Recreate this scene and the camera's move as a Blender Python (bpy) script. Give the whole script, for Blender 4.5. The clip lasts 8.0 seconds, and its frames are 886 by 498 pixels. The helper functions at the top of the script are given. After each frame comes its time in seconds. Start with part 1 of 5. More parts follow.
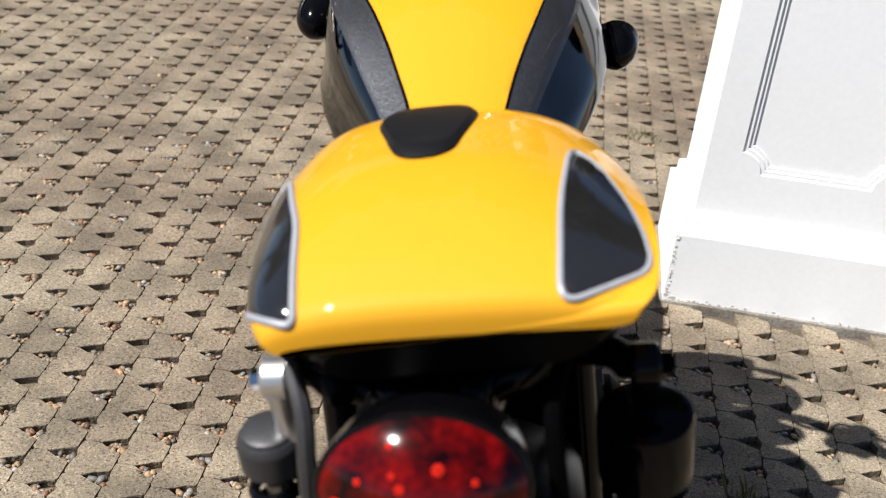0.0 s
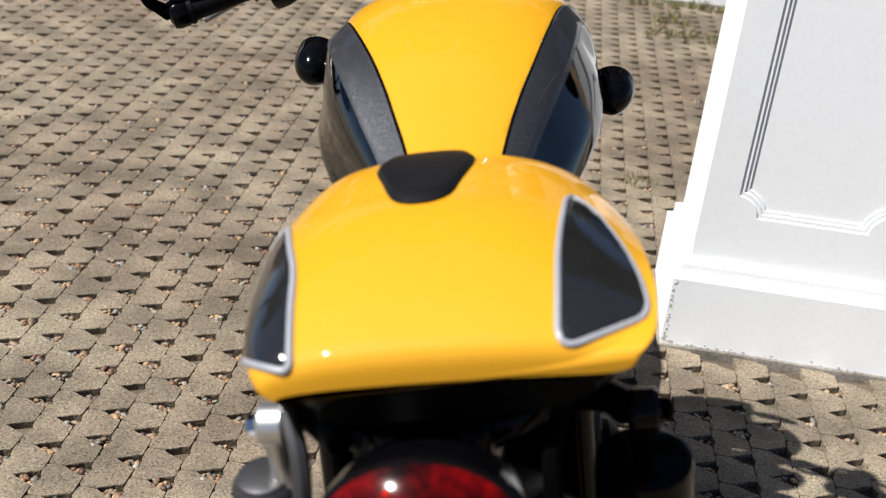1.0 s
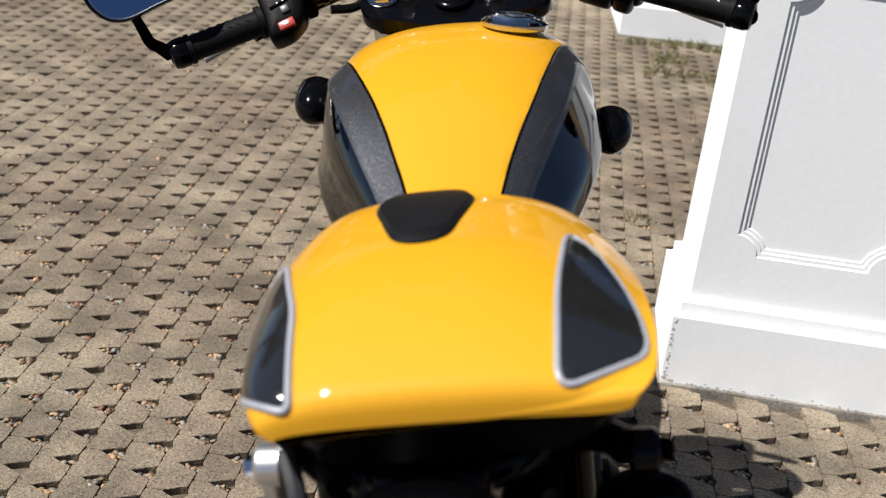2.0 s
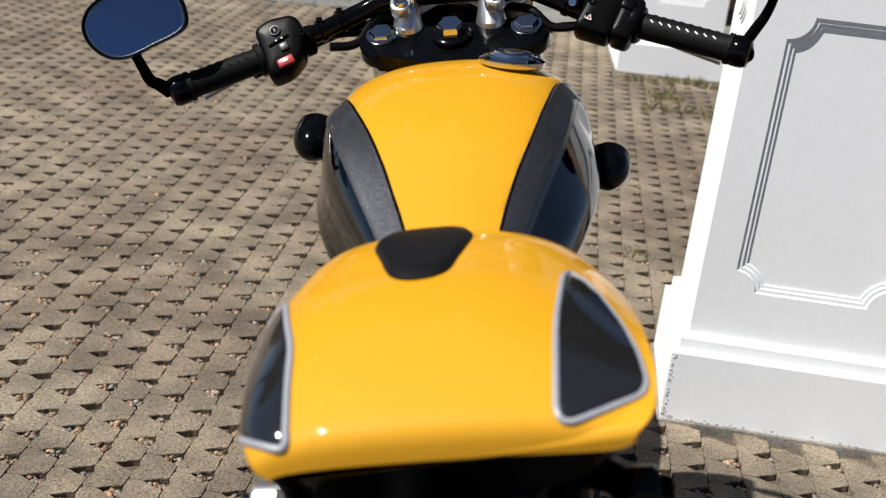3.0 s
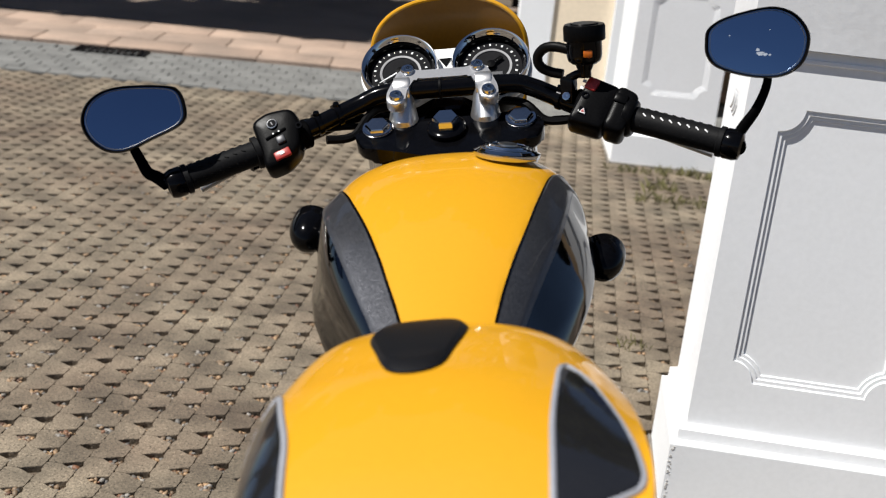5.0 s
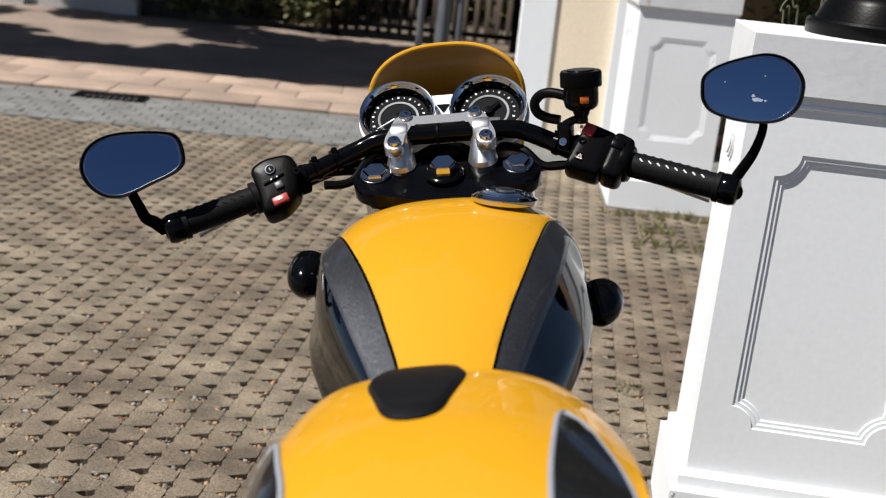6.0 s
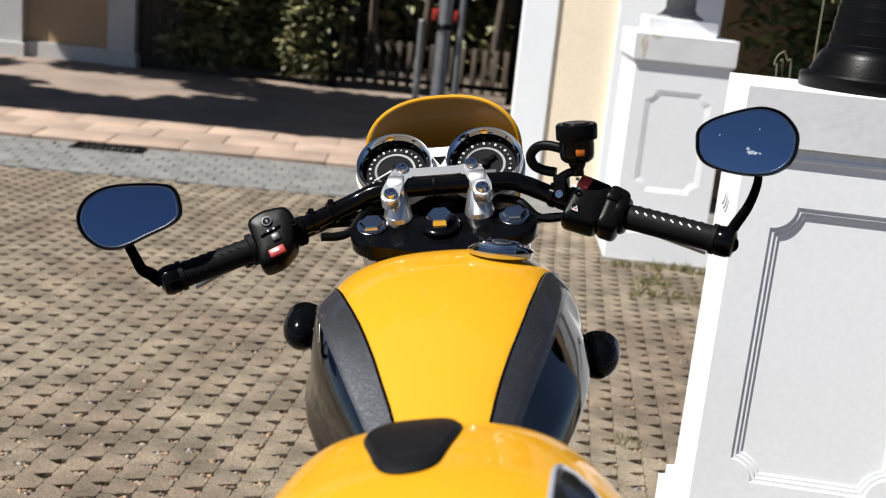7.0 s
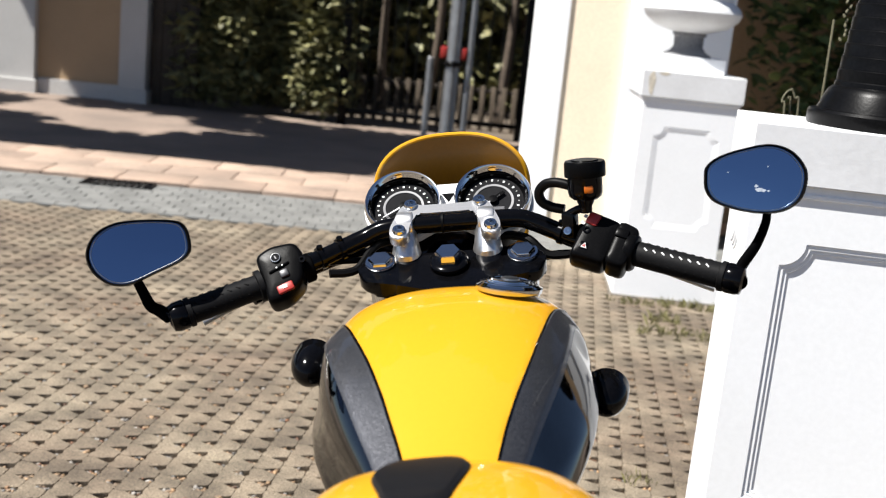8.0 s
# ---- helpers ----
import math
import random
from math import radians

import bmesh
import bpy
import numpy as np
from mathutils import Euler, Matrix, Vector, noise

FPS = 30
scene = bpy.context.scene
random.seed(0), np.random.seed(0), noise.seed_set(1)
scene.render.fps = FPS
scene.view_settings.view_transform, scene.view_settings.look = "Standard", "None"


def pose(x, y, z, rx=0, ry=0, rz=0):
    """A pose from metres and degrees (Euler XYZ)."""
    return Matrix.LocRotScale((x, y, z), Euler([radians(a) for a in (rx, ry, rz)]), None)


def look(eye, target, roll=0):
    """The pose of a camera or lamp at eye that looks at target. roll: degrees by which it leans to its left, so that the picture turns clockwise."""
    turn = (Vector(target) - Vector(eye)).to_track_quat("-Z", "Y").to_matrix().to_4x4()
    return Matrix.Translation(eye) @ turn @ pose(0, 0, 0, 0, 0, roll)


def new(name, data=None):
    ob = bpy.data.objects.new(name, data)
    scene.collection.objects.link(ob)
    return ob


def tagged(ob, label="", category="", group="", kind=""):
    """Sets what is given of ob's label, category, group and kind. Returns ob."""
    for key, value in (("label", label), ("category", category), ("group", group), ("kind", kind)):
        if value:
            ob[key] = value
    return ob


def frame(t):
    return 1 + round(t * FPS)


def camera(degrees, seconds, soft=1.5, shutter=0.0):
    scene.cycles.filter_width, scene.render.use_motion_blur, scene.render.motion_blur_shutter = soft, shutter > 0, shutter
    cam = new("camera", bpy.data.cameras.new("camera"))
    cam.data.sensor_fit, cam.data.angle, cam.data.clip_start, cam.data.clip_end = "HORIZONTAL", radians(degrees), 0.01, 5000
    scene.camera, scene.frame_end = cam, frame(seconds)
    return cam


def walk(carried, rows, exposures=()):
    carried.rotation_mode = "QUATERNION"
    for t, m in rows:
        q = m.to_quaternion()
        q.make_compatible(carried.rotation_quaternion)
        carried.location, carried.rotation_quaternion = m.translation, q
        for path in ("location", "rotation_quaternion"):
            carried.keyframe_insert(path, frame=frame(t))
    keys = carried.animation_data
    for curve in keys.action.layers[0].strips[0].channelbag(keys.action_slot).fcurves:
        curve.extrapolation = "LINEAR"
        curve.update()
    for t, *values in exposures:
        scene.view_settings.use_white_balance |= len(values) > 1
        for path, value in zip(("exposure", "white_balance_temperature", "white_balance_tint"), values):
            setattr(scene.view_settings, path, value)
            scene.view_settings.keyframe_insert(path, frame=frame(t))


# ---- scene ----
cam = camera(43.0, 8.0, soft=1.0)
VIEWS = [
    # seconds, x, y, z, yaw, pitch, roll
    (0.00, 0.0003, -0.0018, 1.2663, -0.53, -29.00, 6.29),
    (0.50, 0.0003, -0.0014, 1.2669, -0.52, -27.82, 6.26),
    (1.00, 0.0002, -0.0012, 1.2675, -0.41, -26.80, 6.20),
    (1.50, 0.0002, -0.0009, 1.2680, -0.29, -25.85, 6.16),
    (3.00, 0.0001, -0.0002, 1.2695, -0.09, -23.08, 6.03),
    (3.50, 0.0000, 0.0000, 1.2700, 0.00, -22.27, 6.00),
    (4.00, -0.0001, 0.0003, 1.2707, 0.17, -21.07, 5.96),
    (4.50, -0.0001, 0.0006, 1.2714, 0.12, -19.75, 5.93),
    (6.00, -0.0002, 0.0012, 1.2734, 0.29, -16.30, 5.79),
    (6.50, -0.0001, 0.0014, 1.2741, 0.23, -15.09, 5.82),
    (7.00, -0.0002, 0.0016, 1.2750, 0.38, -13.72, 5.80),
    (7.50, -0.0002, 0.0018, 1.2757, 0.35, -12.55, 5.76),
    (7.70, -0.0004, 0.0018, 1.2758, 0.35, -12.27, 5.76),
    (7.85, -0.0005, 0.0018, 1.2760, 0.83, -12.03, 5.76),
    (8.00, -0.0006, 0.0018, 1.2760, 0.99, -11.94, 5.76),
]


def aimed(x, y, z, yaw, pitch, roll):
    a, b = radians(yaw), radians(pitch)
    eye = Vector((x, y, z))
    return look(eye, eye + Vector((-math.sin(a) * math.cos(b), math.cos(a) * math.cos(b), math.sin(b))), roll)


walk(cam, [(v[0], aimed(*v[1:])) for v in VIEWS],
     [(0.0, 0.89), (0.5, 0.78), (1.0, 0.76), (1.5, 0.72), (3.0, 0.53), (4.5, 0.47), (6.0, 0.46), (6.5, 0.50), (7.0, 0.74), (7.5, 1.06), (8.0, 1.06)])
cam.data.dof.use_dof = True
cam.data.dof.focus_distance = 1.72
cam.data.dof.aperture_fstop = 6.3

# ---- sky, sun ----
TO_SUN = Vector((-0.64, -0.26, 1.0)).normalized()
world = bpy.data.worlds.new("sky")
scene.world = world
world.use_nodes = True
wn = world.node_tree
sky = wn.nodes.new("ShaderNodeTexSky")
sky.sky_type = "NISHITA"
sky.sun_disc = False
sky.air_density = 0.6
sky.dust_density = 0.4
sky.ozone_density = 1.6
sky.sun_elevation = math.asin(TO_SUN.z)
sky.sun_rotation = math.atan2(TO_SUN.x, TO_SUN.y)
wn.links.new(sky.outputs["Color"], wn.nodes["Background"].inputs["Color"])
wn.nodes["Background"].inputs["Strength"].default_value = 0.05
sun_data = bpy.data.lights.new("sun", "SUN")
sun_data.energy = 5.0
sun_data.angle = radians(0.53)
sun_data.color = (1.0, 0.97, 0.925)
sun = new("sun", sun_data)
sun.matrix_world = look((-6, -3, 9), Vector((-6, -3, 9)) - TO_SUN)


# ---- materials ----
def material(name, color, rough=0.5, metal=0.0, coat=0.0, vary=0.15, scale=12.0, fine=180.0, bump=0.0, second=None, spec=0.5, per_piece=0.0, island=0.0, flake=0.0, stretch=None, coat_rough=0.03, pits=0.0):
    """A surface with variation at two scales: broad stains and fine grain, both in metres."""
    m = bpy.data.materials.new(name)
    m.use_nodes = True
    t = m.node_tree
    b = t.nodes["Principled BSDF"]
    b.inputs["Roughness"].default_value = rough
    b.inputs["Metallic"].default_value = metal
    b.inputs["Coat Weight"].default_value = coat
    b.inputs["Coat Roughness"].default_value = coat_rough
    b.inputs["Specular IOR Level"].default_value = spec
    co = t.nodes.new("ShaderNodeNewGeometry")
    src = co.outputs["Position"]
    if stretch:
        mp = t.nodes.new("ShaderNodeMapping")
        mp.inputs["Scale"].default_value = stretch
        t.links.new(src, mp.inputs["Vector"])
        src = mp.outputs["Vector"]
    broad, grain = t.nodes.new("ShaderNodeTexNoise"), t.nodes.new("ShaderNodeTexNoise")
    broad.inputs["Scale"].default_value, broad.inputs["Detail"].default_value = scale, 5.0
    grain.inputs["Scale"].default_value, grain.inputs["Detail"].default_value = fine, 3.0
    t.links.new(src, broad.inputs["Vector"])
    t.links.new(src, grain.inputs["Vector"])
    mix = t.nodes.new("ShaderNodeMix")
    mix.data_type = "RGBA"
    dark = [c * (1 - vary) for c in color]
    mix.inputs["A"].default_value = (*(second or dark), 1)
    mix.inputs["B"].default_value = (*color, 1)
    ramp = t.nodes.new("ShaderNodeMapRange")
    ramp.inputs["From Min"].default_value, ramp.inputs["From Max"].default_value = 0.35, 0.65
    t.links.new(broad.outputs["Fac"], ramp.inputs["Value"])
    t.links.new(ramp.outputs["Result"], mix.inputs["Factor"])
    out = mix.outputs["Result"]

    def lighten(fac_out, low, high, col, lo=0.0, hi=1.0):
        r = t.nodes.new("ShaderNodeMapRange")
        r.inputs["From Min"].default_value, r.inputs["From Max"].default_value = lo, hi
        r.inputs["To Min"].default_value, r.inputs["To Max"].default_value = low, high
        t.links.new(fac_out, r.inputs["Value"])
        hsv = t.nodes.new("ShaderNodeHueSaturation")
        t.links.new(r.outputs["Result"], hsv.inputs["Value"])
        t.links.new(col, hsv.inputs["Color"])
        return hsv.outputs["Color"]

    if vary > 0:
        out = lighten(grain.outputs["Fac"], 1 - vary, 1 + vary, out, 0.3, 0.7)
    if pits > 0:
        cells = t.nodes.new("ShaderNodeTexVoronoi")
        cells.inputs["Scale"].default_value = 330.0
        t.links.new(src, cells.inputs["Vector"])
        tone = t.nodes.new("ShaderNodeSeparateColor")
        t.links.new(cells.outputs["Color"], tone.inputs["Color"])
        out = lighten(tone.outputs["Red"], 1 - pits, 1.0, out, 0.05, 0.22)
        out = lighten(tone.outputs["Green"], 1.0, 1 + 0.8 * pits, out, 0.84, 0.95)
        patch = t.nodes.new("ShaderNodeTexNoise")
        patch.inputs["Scale"].default_value, patch.inputs["Detail"].default_value = 6.0, 7.0
        t.links.new(src, patch.inputs["Vector"])
        out = lighten(patch.outputs["Fac"], 0.62, 1.22, out, 0.36, 0.64)
    if per_piece > 0:
        info = t.nodes.new("ShaderNodeObjectInfo")
        out = lighten(info.outputs["Random"], 1 - per_piece, 1 + per_piece, out)
    if island > 0:
        geo = t.nodes.new("ShaderNodeNewGeometry")
        out = lighten(geo.outputs["Random Per Island"], 1 - island, 1 + island, out)
    if flake > 0:
        vor = t.nodes.new("ShaderNodeTexVoronoi")
        vor.inputs["Scale"].default_value = 2000.0
        t.links.new(src, vor.inputs["Vector"])
        off, turn, sum_up = (t.nodes.new("ShaderNodeVectorMath") for _ in range(3))
        off.operation, turn.operation, sum_up.operation = "SUBTRACT", "SCALE", "ADD"
        off.inputs[1].default_value = (0.5, 0.5, 0.5)
        turn.inputs["Scale"].default_value = flake
        t.links.new(vor.outputs["Color"], off.inputs[0])
        t.links.new(off.outputs["Vector"], turn.inputs[0])
        t.links.new(turn.outputs["Vector"], sum_up.inputs[0])
        t.links.new(co.outputs["Normal"], sum_up.inputs[1])
        unit = t.nodes.new("ShaderNodeVectorMath")
        unit.operation = "NORMALIZE"
        t.links.new(sum_up.outputs["Vector"], unit.inputs[0])
        t.links.new(unit.outputs["Vector"], b.inputs["Normal"])
    t.links.new(out, b.inputs["Base Color"])
    if bump > 0:
        bn = t.nodes.new("ShaderNodeBump")
        bn.inputs["Strength"].default_value, bn.inputs["Distance"].default_value = min(1.0, bump), 0.004
        add = t.nodes.new("ShaderNodeMath")
        add.operation = "ADD"
        t.links.new(broad.outputs["Fac"], add.inputs[0])
        t.links.new(grain.outputs["Fac"], add.inputs[1])
        t.links.new(add.outputs["Value"], bn.inputs["Height"])
        t.links.new(bn.outputs["Normal"], b.inputs["Normal"])
    return m


YELLOW = material("yellow_paint", (0.565, 0.276, 0.011), 0.55, coat=0.8, vary=0.015, scale=3, spec=0.1, coat_rough=0.015)
# Darker copy of the yellow; shade inside the screen is put in it.
YELLOW_SHADED = material("shaded_yellow", (0.21, 0.088, 0.002), 0.40, coat=0.12, vary=0.05)
GREY_FLAKE = material("dark_grey_metallic_paint", (0.105, 0.107, 0.117), 0.50, metal=1.0, coat=0.5, vary=0.25, scale=6, fine=900, flake=0.42, coat_rough=0.012, spec=0.5)
KNEE_GLOSS = material("polished_dark_metallic", (0.125, 0.122, 0.118), 0.06, metal=1.0, vary=0.12, scale=25, fine=600)
PAD_GREY = material("charcoal_vinyl", (0.006, 0.006, 0.007), 0.45, vary=0.2, fine=500, spec=0.2)
PAD_GLOSS = material("charcoal_lacquer", (0.012, 0.012, 0.013), 0.10, coat=1.0, vary=0.25, fine=700, spec=0.5, coat_rough=0.02)
PIPING = material("silver_grey_piping", (0.27, 0.28, 0.31), 0.38, vary=0.08)
RUBBER = material("black_rubber", (0.003, 0.003, 0.0033), 0.45, vary=0.3, fine=300, bump=0.05, spec=0.08)
GRIP_RUBBER = material("grip_rubber", (0.007, 0.007, 0.0075), 0.55, vary=0.3, fine=400, spec=0.09)
TYRE = material("tyre_rubber", (0.006, 0.006, 0.006), 0.8, vary=0.3, fine=150, bump=0.2)
BLACK_PAINT = material("gloss_black_paint", (0.002, 0.002, 0.0025), 0.12, vary=0.2, spec=0.15)
BLACK_SATIN = material("satin_black_metal", (0.0015, 0.0015, 0.0018), 0.62, vary=0.25, fine=260, spec=0.015)
BLACK_PLASTIC = material("black_plastic", (0.0028, 0.0028, 0.0031), 0.30, vary=0.25, fine=420, bump=0.03, spec=0.05)
CHROME = material("chrome", (0.62, 0.63, 0.65), 0.07, metal=1.0, vary=0.03)
SPLASH = material("dried_splash", (0.42, 0.47, 0.55), 0.6, vary=0.2, fine=500)
ALLOY = material("satin_alloy", (0.72, 0.71, 0.695), 0.34, metal=0.95, vary=0.06, fine=500)
HEX_CHROME = material("worn_chrome_hex", (0.52, 0.53, 0.55), 0.14, metal=1.0, vary=0.08, fine=500)
STEEL = material("satin_steel", (0.36, 0.36, 0.37), 0.3, metal=1.0, vary=0.12, fine=400)
DIAL_RING = material("dull_silver_ring", (0.16, 0.16, 0.165), 0.55, metal=0.4, vary=0.1)
GREY_ALLOY = material("dark_grey_alloy", (0.06, 0.06, 0.064), 0.42, metal=0.6, vary=0.15, fine=400)
RED = material("red_plastic", (0.34, 0.028, 0.022), 0.35, vary=0.1)
AMBER = material("amber_fluid", (0.5, 0.12, 0.01), 0.2, vary=0.1)
LENS = material("red_lamp_lens", (0.10, 0.0010, 0.0006), 0.10, coat=0.35, vary=0.5, scale=42, fine=160, second=(0.004, 0.0002, 0.0002), coat_rough=0.0, spec=0.15)
RED_FACET = material("red_reflector", (0.55, 0.016, 0.008), 0.7, vary=0.3, spec=0.05)
WHITE_MARK_GLINT = material("white_marking_and_glint", (0.62, 0.62, 0.62), 0.5, vary=0.04)
DIAL = material("dial_black", (0.012, 0.012, 0.013), 0.75, vary=0.1, spec=0.05)
DIAL_WHITE = material("instrument_plate", (0.60, 0.60, 0.59), 0.4, vary=0.04)
MIRROR = material("mirror_glass", (0.22, 0.30, 0.44), 0.01, metal=1.0, vary=0.0)
PLASTER = material("white_painted_render", (0.895, 0.91, 0.925), 0.55, vary=0.02, scale=3.0, fine=90, bump=0.06, second=(0.865, 0.88, 0.89))
# White paint greyed: the tree shade on posts and skirting is in it.
SHADED_WHITE = material("shaded_white_paint", (0.50, 0.49, 0.47), 0.7, vary=0.08, scale=3, fine=60)
# Aged grey for the caps; on the urn the grey stands for shade.
AGED_SHADED_PLASTER = material("aged_shaded_render", (0.73, 0.74, 0.75), 0.65, vary=0.03, scale=5.0, fine=70, bump=0.1, second=(0.66, 0.665, 0.67))
# The bowl's shadow on the neck is put into this dark colour.
URN_NECK = material("shadow_grey_render", (0.22, 0.22, 0.225), 0.8, vary=0.2, scale=10, fine=90, bump=0.1)
CHIP = material("bare_render_chip", (0.64, 0.62, 0.58), 0.9, vary=0.25, scale=60, fine=400)
# Cream render darkened: the far wall's tree shade is put into the colour.
DARKENED_RENDER = material("shade_darkened_render", (0.42, 0.29, 0.17), 0.75, vary=0.08, scale=2.0, fine=60, bump=0.08)
CREAM = material("cream_render", (0.86, 0.73, 0.55), 0.7, vary=0.06, scale=2.0, fine=60, bump=0.08)
PAVER = material("concrete_paver", (0.216, 0.178, 0.126), 0.88, vary=0.24, scale=1.9, fine=180, bump=0.6, second=(0.150, 0.113, 0.079), per_piece=0.07, pits=0.55)
PAVER_FAR = material("concrete_paver_field", (0.216, 0.178, 0.126), 0.88, vary=0.24, scale=1.9, fine=180, bump=0.6, second=(0.150, 0.113, 0.079), island=0.07, pits=0.55)
FOOTING = material("grey_mortar", (0.25, 0.23, 0.20), 0.9, vary=0.3, scale=12, fine=150, bump=0.4, second=(0.13, 0.115, 0.095))
SAND = material("joint_sand", (0.12, 0.092, 0.064), 0.95, vary=0.4, scale=9, fine=250, bump=0.6)
PEBBLE = material("tan_pebble", (0.30, 0.185, 0.095), 0.6, vary=0.25, scale=40, fine=400, second=(0.20, 0.145, 0.095), island=0.5)
PEBBLE_GREY = material("grey_pebble", (0.24, 0.22, 0.19), 0.6, vary=0.25, scale=40, fine=400, second=(0.12, 0.11, 0.10), island=0.6)
PEBBLE_BROWN = material("brown_pebble", (0.17, 0.075, 0.035), 0.6, vary=0.25, scale=40, fine=400, second=(0.10, 0.06, 0.04), island=0.5)
KERB_STONE = material("pink_kerb_stone", (0.40, 0.29, 0.22), 0.85, vary=0.3, scale=2.2, fine=120, bump=0.4, second=(0.27, 0.205, 0.16), per_piece=0.10)
GUTTER = material("pale_gutter_sett", (0.19, 0.19, 0.18), 0.85, vary=0.3, scale=4, fine=200, bump=0.3, per_piece=0.07)
IRON = material("dark_iron", (0.004, 0.004, 0.0044), 0.32, metal=0.05, vary=0.3, scale=20, fine=200, bump=0.05, spec=0.10)
GALV = material("galvanised_steel", (0.36, 0.37, 0.38), 0.4, metal=0.8, vary=0.15, scale=14)
LEAF = material("leaf_green", (0.13, 0.15, 0.045), 0.55, vary=0.2, scale=6, fine=60, second=(0.035, 0.06, 0.014), island=0.45)
HEDGE_LEAF = material("hedge_leaf", (0.22, 0.205, 0.09), 0.6, vary=0.2, scale=5, fine=60, second=(0.12, 0.122, 0.05), island=0.4)
GRASS = material("dry_grass", (0.16, 0.15, 0.055), 0.7, vary=0.2, scale=20, island=0.4)
DRY_STALK = material("dry_stalk", (0.15, 0.14, 0.085), 0.8, vary=0.25, scale=30, fine=200)
BARK = material("bark", (0.10, 0.075, 0.055), 0.9, vary=0.3, scale=8, fine=40, bump=0.8)
DRIVE = material("dusty_pink_paving", (0.27, 0.205, 0.162), 0.9, vary=0.25, scale=1.4, fine=90, bump=0.3, second=(0.19, 0.148, 0.12))
STAIN = material("ochre_water_stain", (0.66, 0.60, 0.49), 0.8, vary=0.3, scale=30, fine=200)
SCUFF = material("dark_scuff", (0.20, 0.195, 0.19), 0.8, vary=0.4, scale=60, fine=400)
DARK_WOOD = material("dark_stained_wood", (0.035, 0.026, 0.018), 0.7, vary=0.3, scale=5, fine=60, bump=0.3)
EARTH = material("bare_earth", (0.14, 0.11, 0.08), 0.95, vary=0.3, scale=1.5, fine=50, bump=0.5)


# ---- mesh helpers ----
def place(name, bm, mat, parent=None, smooth=True, m=None):
    me = bpy.data.meshes.new(name)
    bmesh.ops.recalc_face_normals(bm, faces=bm.faces)
    if smooth:
        for f in bm.faces:
            f.smooth = True
        for e in bm.edges:
            if len(e.link_faces) == 2 and e.calc_face_angle(0) > radians(38):
                e.smooth = False
    bm.to_mesh(me)
    bm.free()
    me.materials.append(mat)
    ob = new(name, me)
    if parent is not None:
        ob.parent = parent
    if m is not None:
        ob.matrix_basis = m
    return ob


def part(name, bm, mat, parent, label="", smooth=True):
    ob = place(name, bm, mat, parent, smooth)
    return tagged(ob, label) if label else ob


def thing(name, label, category, m=None, group=""):
    ob = new(name)
    ob.empty_display_size = 0.1
    if m is not None:
        ob.matrix_basis = m
    return tagged(ob, label, category, group)


def grid(rows, close_u=False, close_v=False, cap=False):
    """A skin over rows of points. close_u: each row is a ring; close_v: the last row meets the first."""
    bm = bmesh.new()
    vs = [[bm.verts.new(p) for p in r] for r in rows]
    n = len(rows[0])
    for i in range(len(rows) - (0 if close_v else 1)):
        for j in range(n - (0 if close_u else 1)):
            a, b = vs[i], vs[(i + 1) % len(rows)]
            bm.faces.new((a[j], a[(j + 1) % n], b[(j + 1) % n], b[j]))
    if cap:
        bm.faces.new(vs[0])
        bm.faces.new(vs[-1])
    bmesh.ops.remove_doubles(bm, verts=bm.verts, dist=1e-6)
    return bm


def smooth_path(pts, per=6, closed=False):
    """A Catmull-Rom curve through the points."""
    p = [Vector(q) for q in pts]
    n = len(p)
    out = []
    for i in range(n if closed else n - 1):
        if closed:
            a, b, c, d = p[(i - 1) % n], p[i], p[(i + 1) % n], p[(i + 2) % n]
        else:
            a, b, c, d = p[max(i - 1, 0)], p[i], p[i + 1], p[min(i + 2, n - 1)]
        for k in range(per):
            t = k / per
            out.append(0.5 * (2 * b + (c - a) * t + (2 * a - 5 * b + 4 * c - d) * t * t + (3 * b - a - 3 * c + d) * t ** 3))
    if not closed:
        out.append(p[-1])
    return out


def tube(path, radius, sides=12, closed=False, squash=1.0):
    """A round bar along a path; radius is a number or a list."""
    p = [Vector(q) for q in path]
    n = len(p)
    rows, up = [], None
    for i in range(n):
        if closed:
            d = (p[(i + 1) % n] - p[i - 1]).normalized()
        else:
            d = (p[min(i + 1, n - 1)] - p[max(i - 1, 0)]).normalized()
        if up is None:
            up = d.orthogonal().normalized()
        up = (up - d * up.dot(d)).normalized()
        side = d.cross(up)
        r = radius[i] if isinstance(radius, (list, tuple)) else radius
        rows.append([p[i] + r * (math.cos(2 * math.pi * k / sides) * up + squash * math.sin(2 * math.pi * k / sides) * side) for k in range(sides)])
    return grid(rows, close_u=True, close_v=closed, cap=not closed)


def lathe(profile, origin=(0, 0, 0), axis=(0, 0, 1), sides=32, ends=True):
    """Turns (radius, height) pairs about an axis."""
    q = Vector(axis).to_track_quat("Z", "Y")
    o = Vector(origin)
    rows = []
    for r, h in profile:
        r = max(r, 1e-5)
        rows.append([o + q @ Vector((r * math.cos(2 * math.pi * k / sides), r * math.sin(2 * math.pi * k / sides), h)) for k in range(sides)])
    return grid(rows, close_u=True, cap=ends)


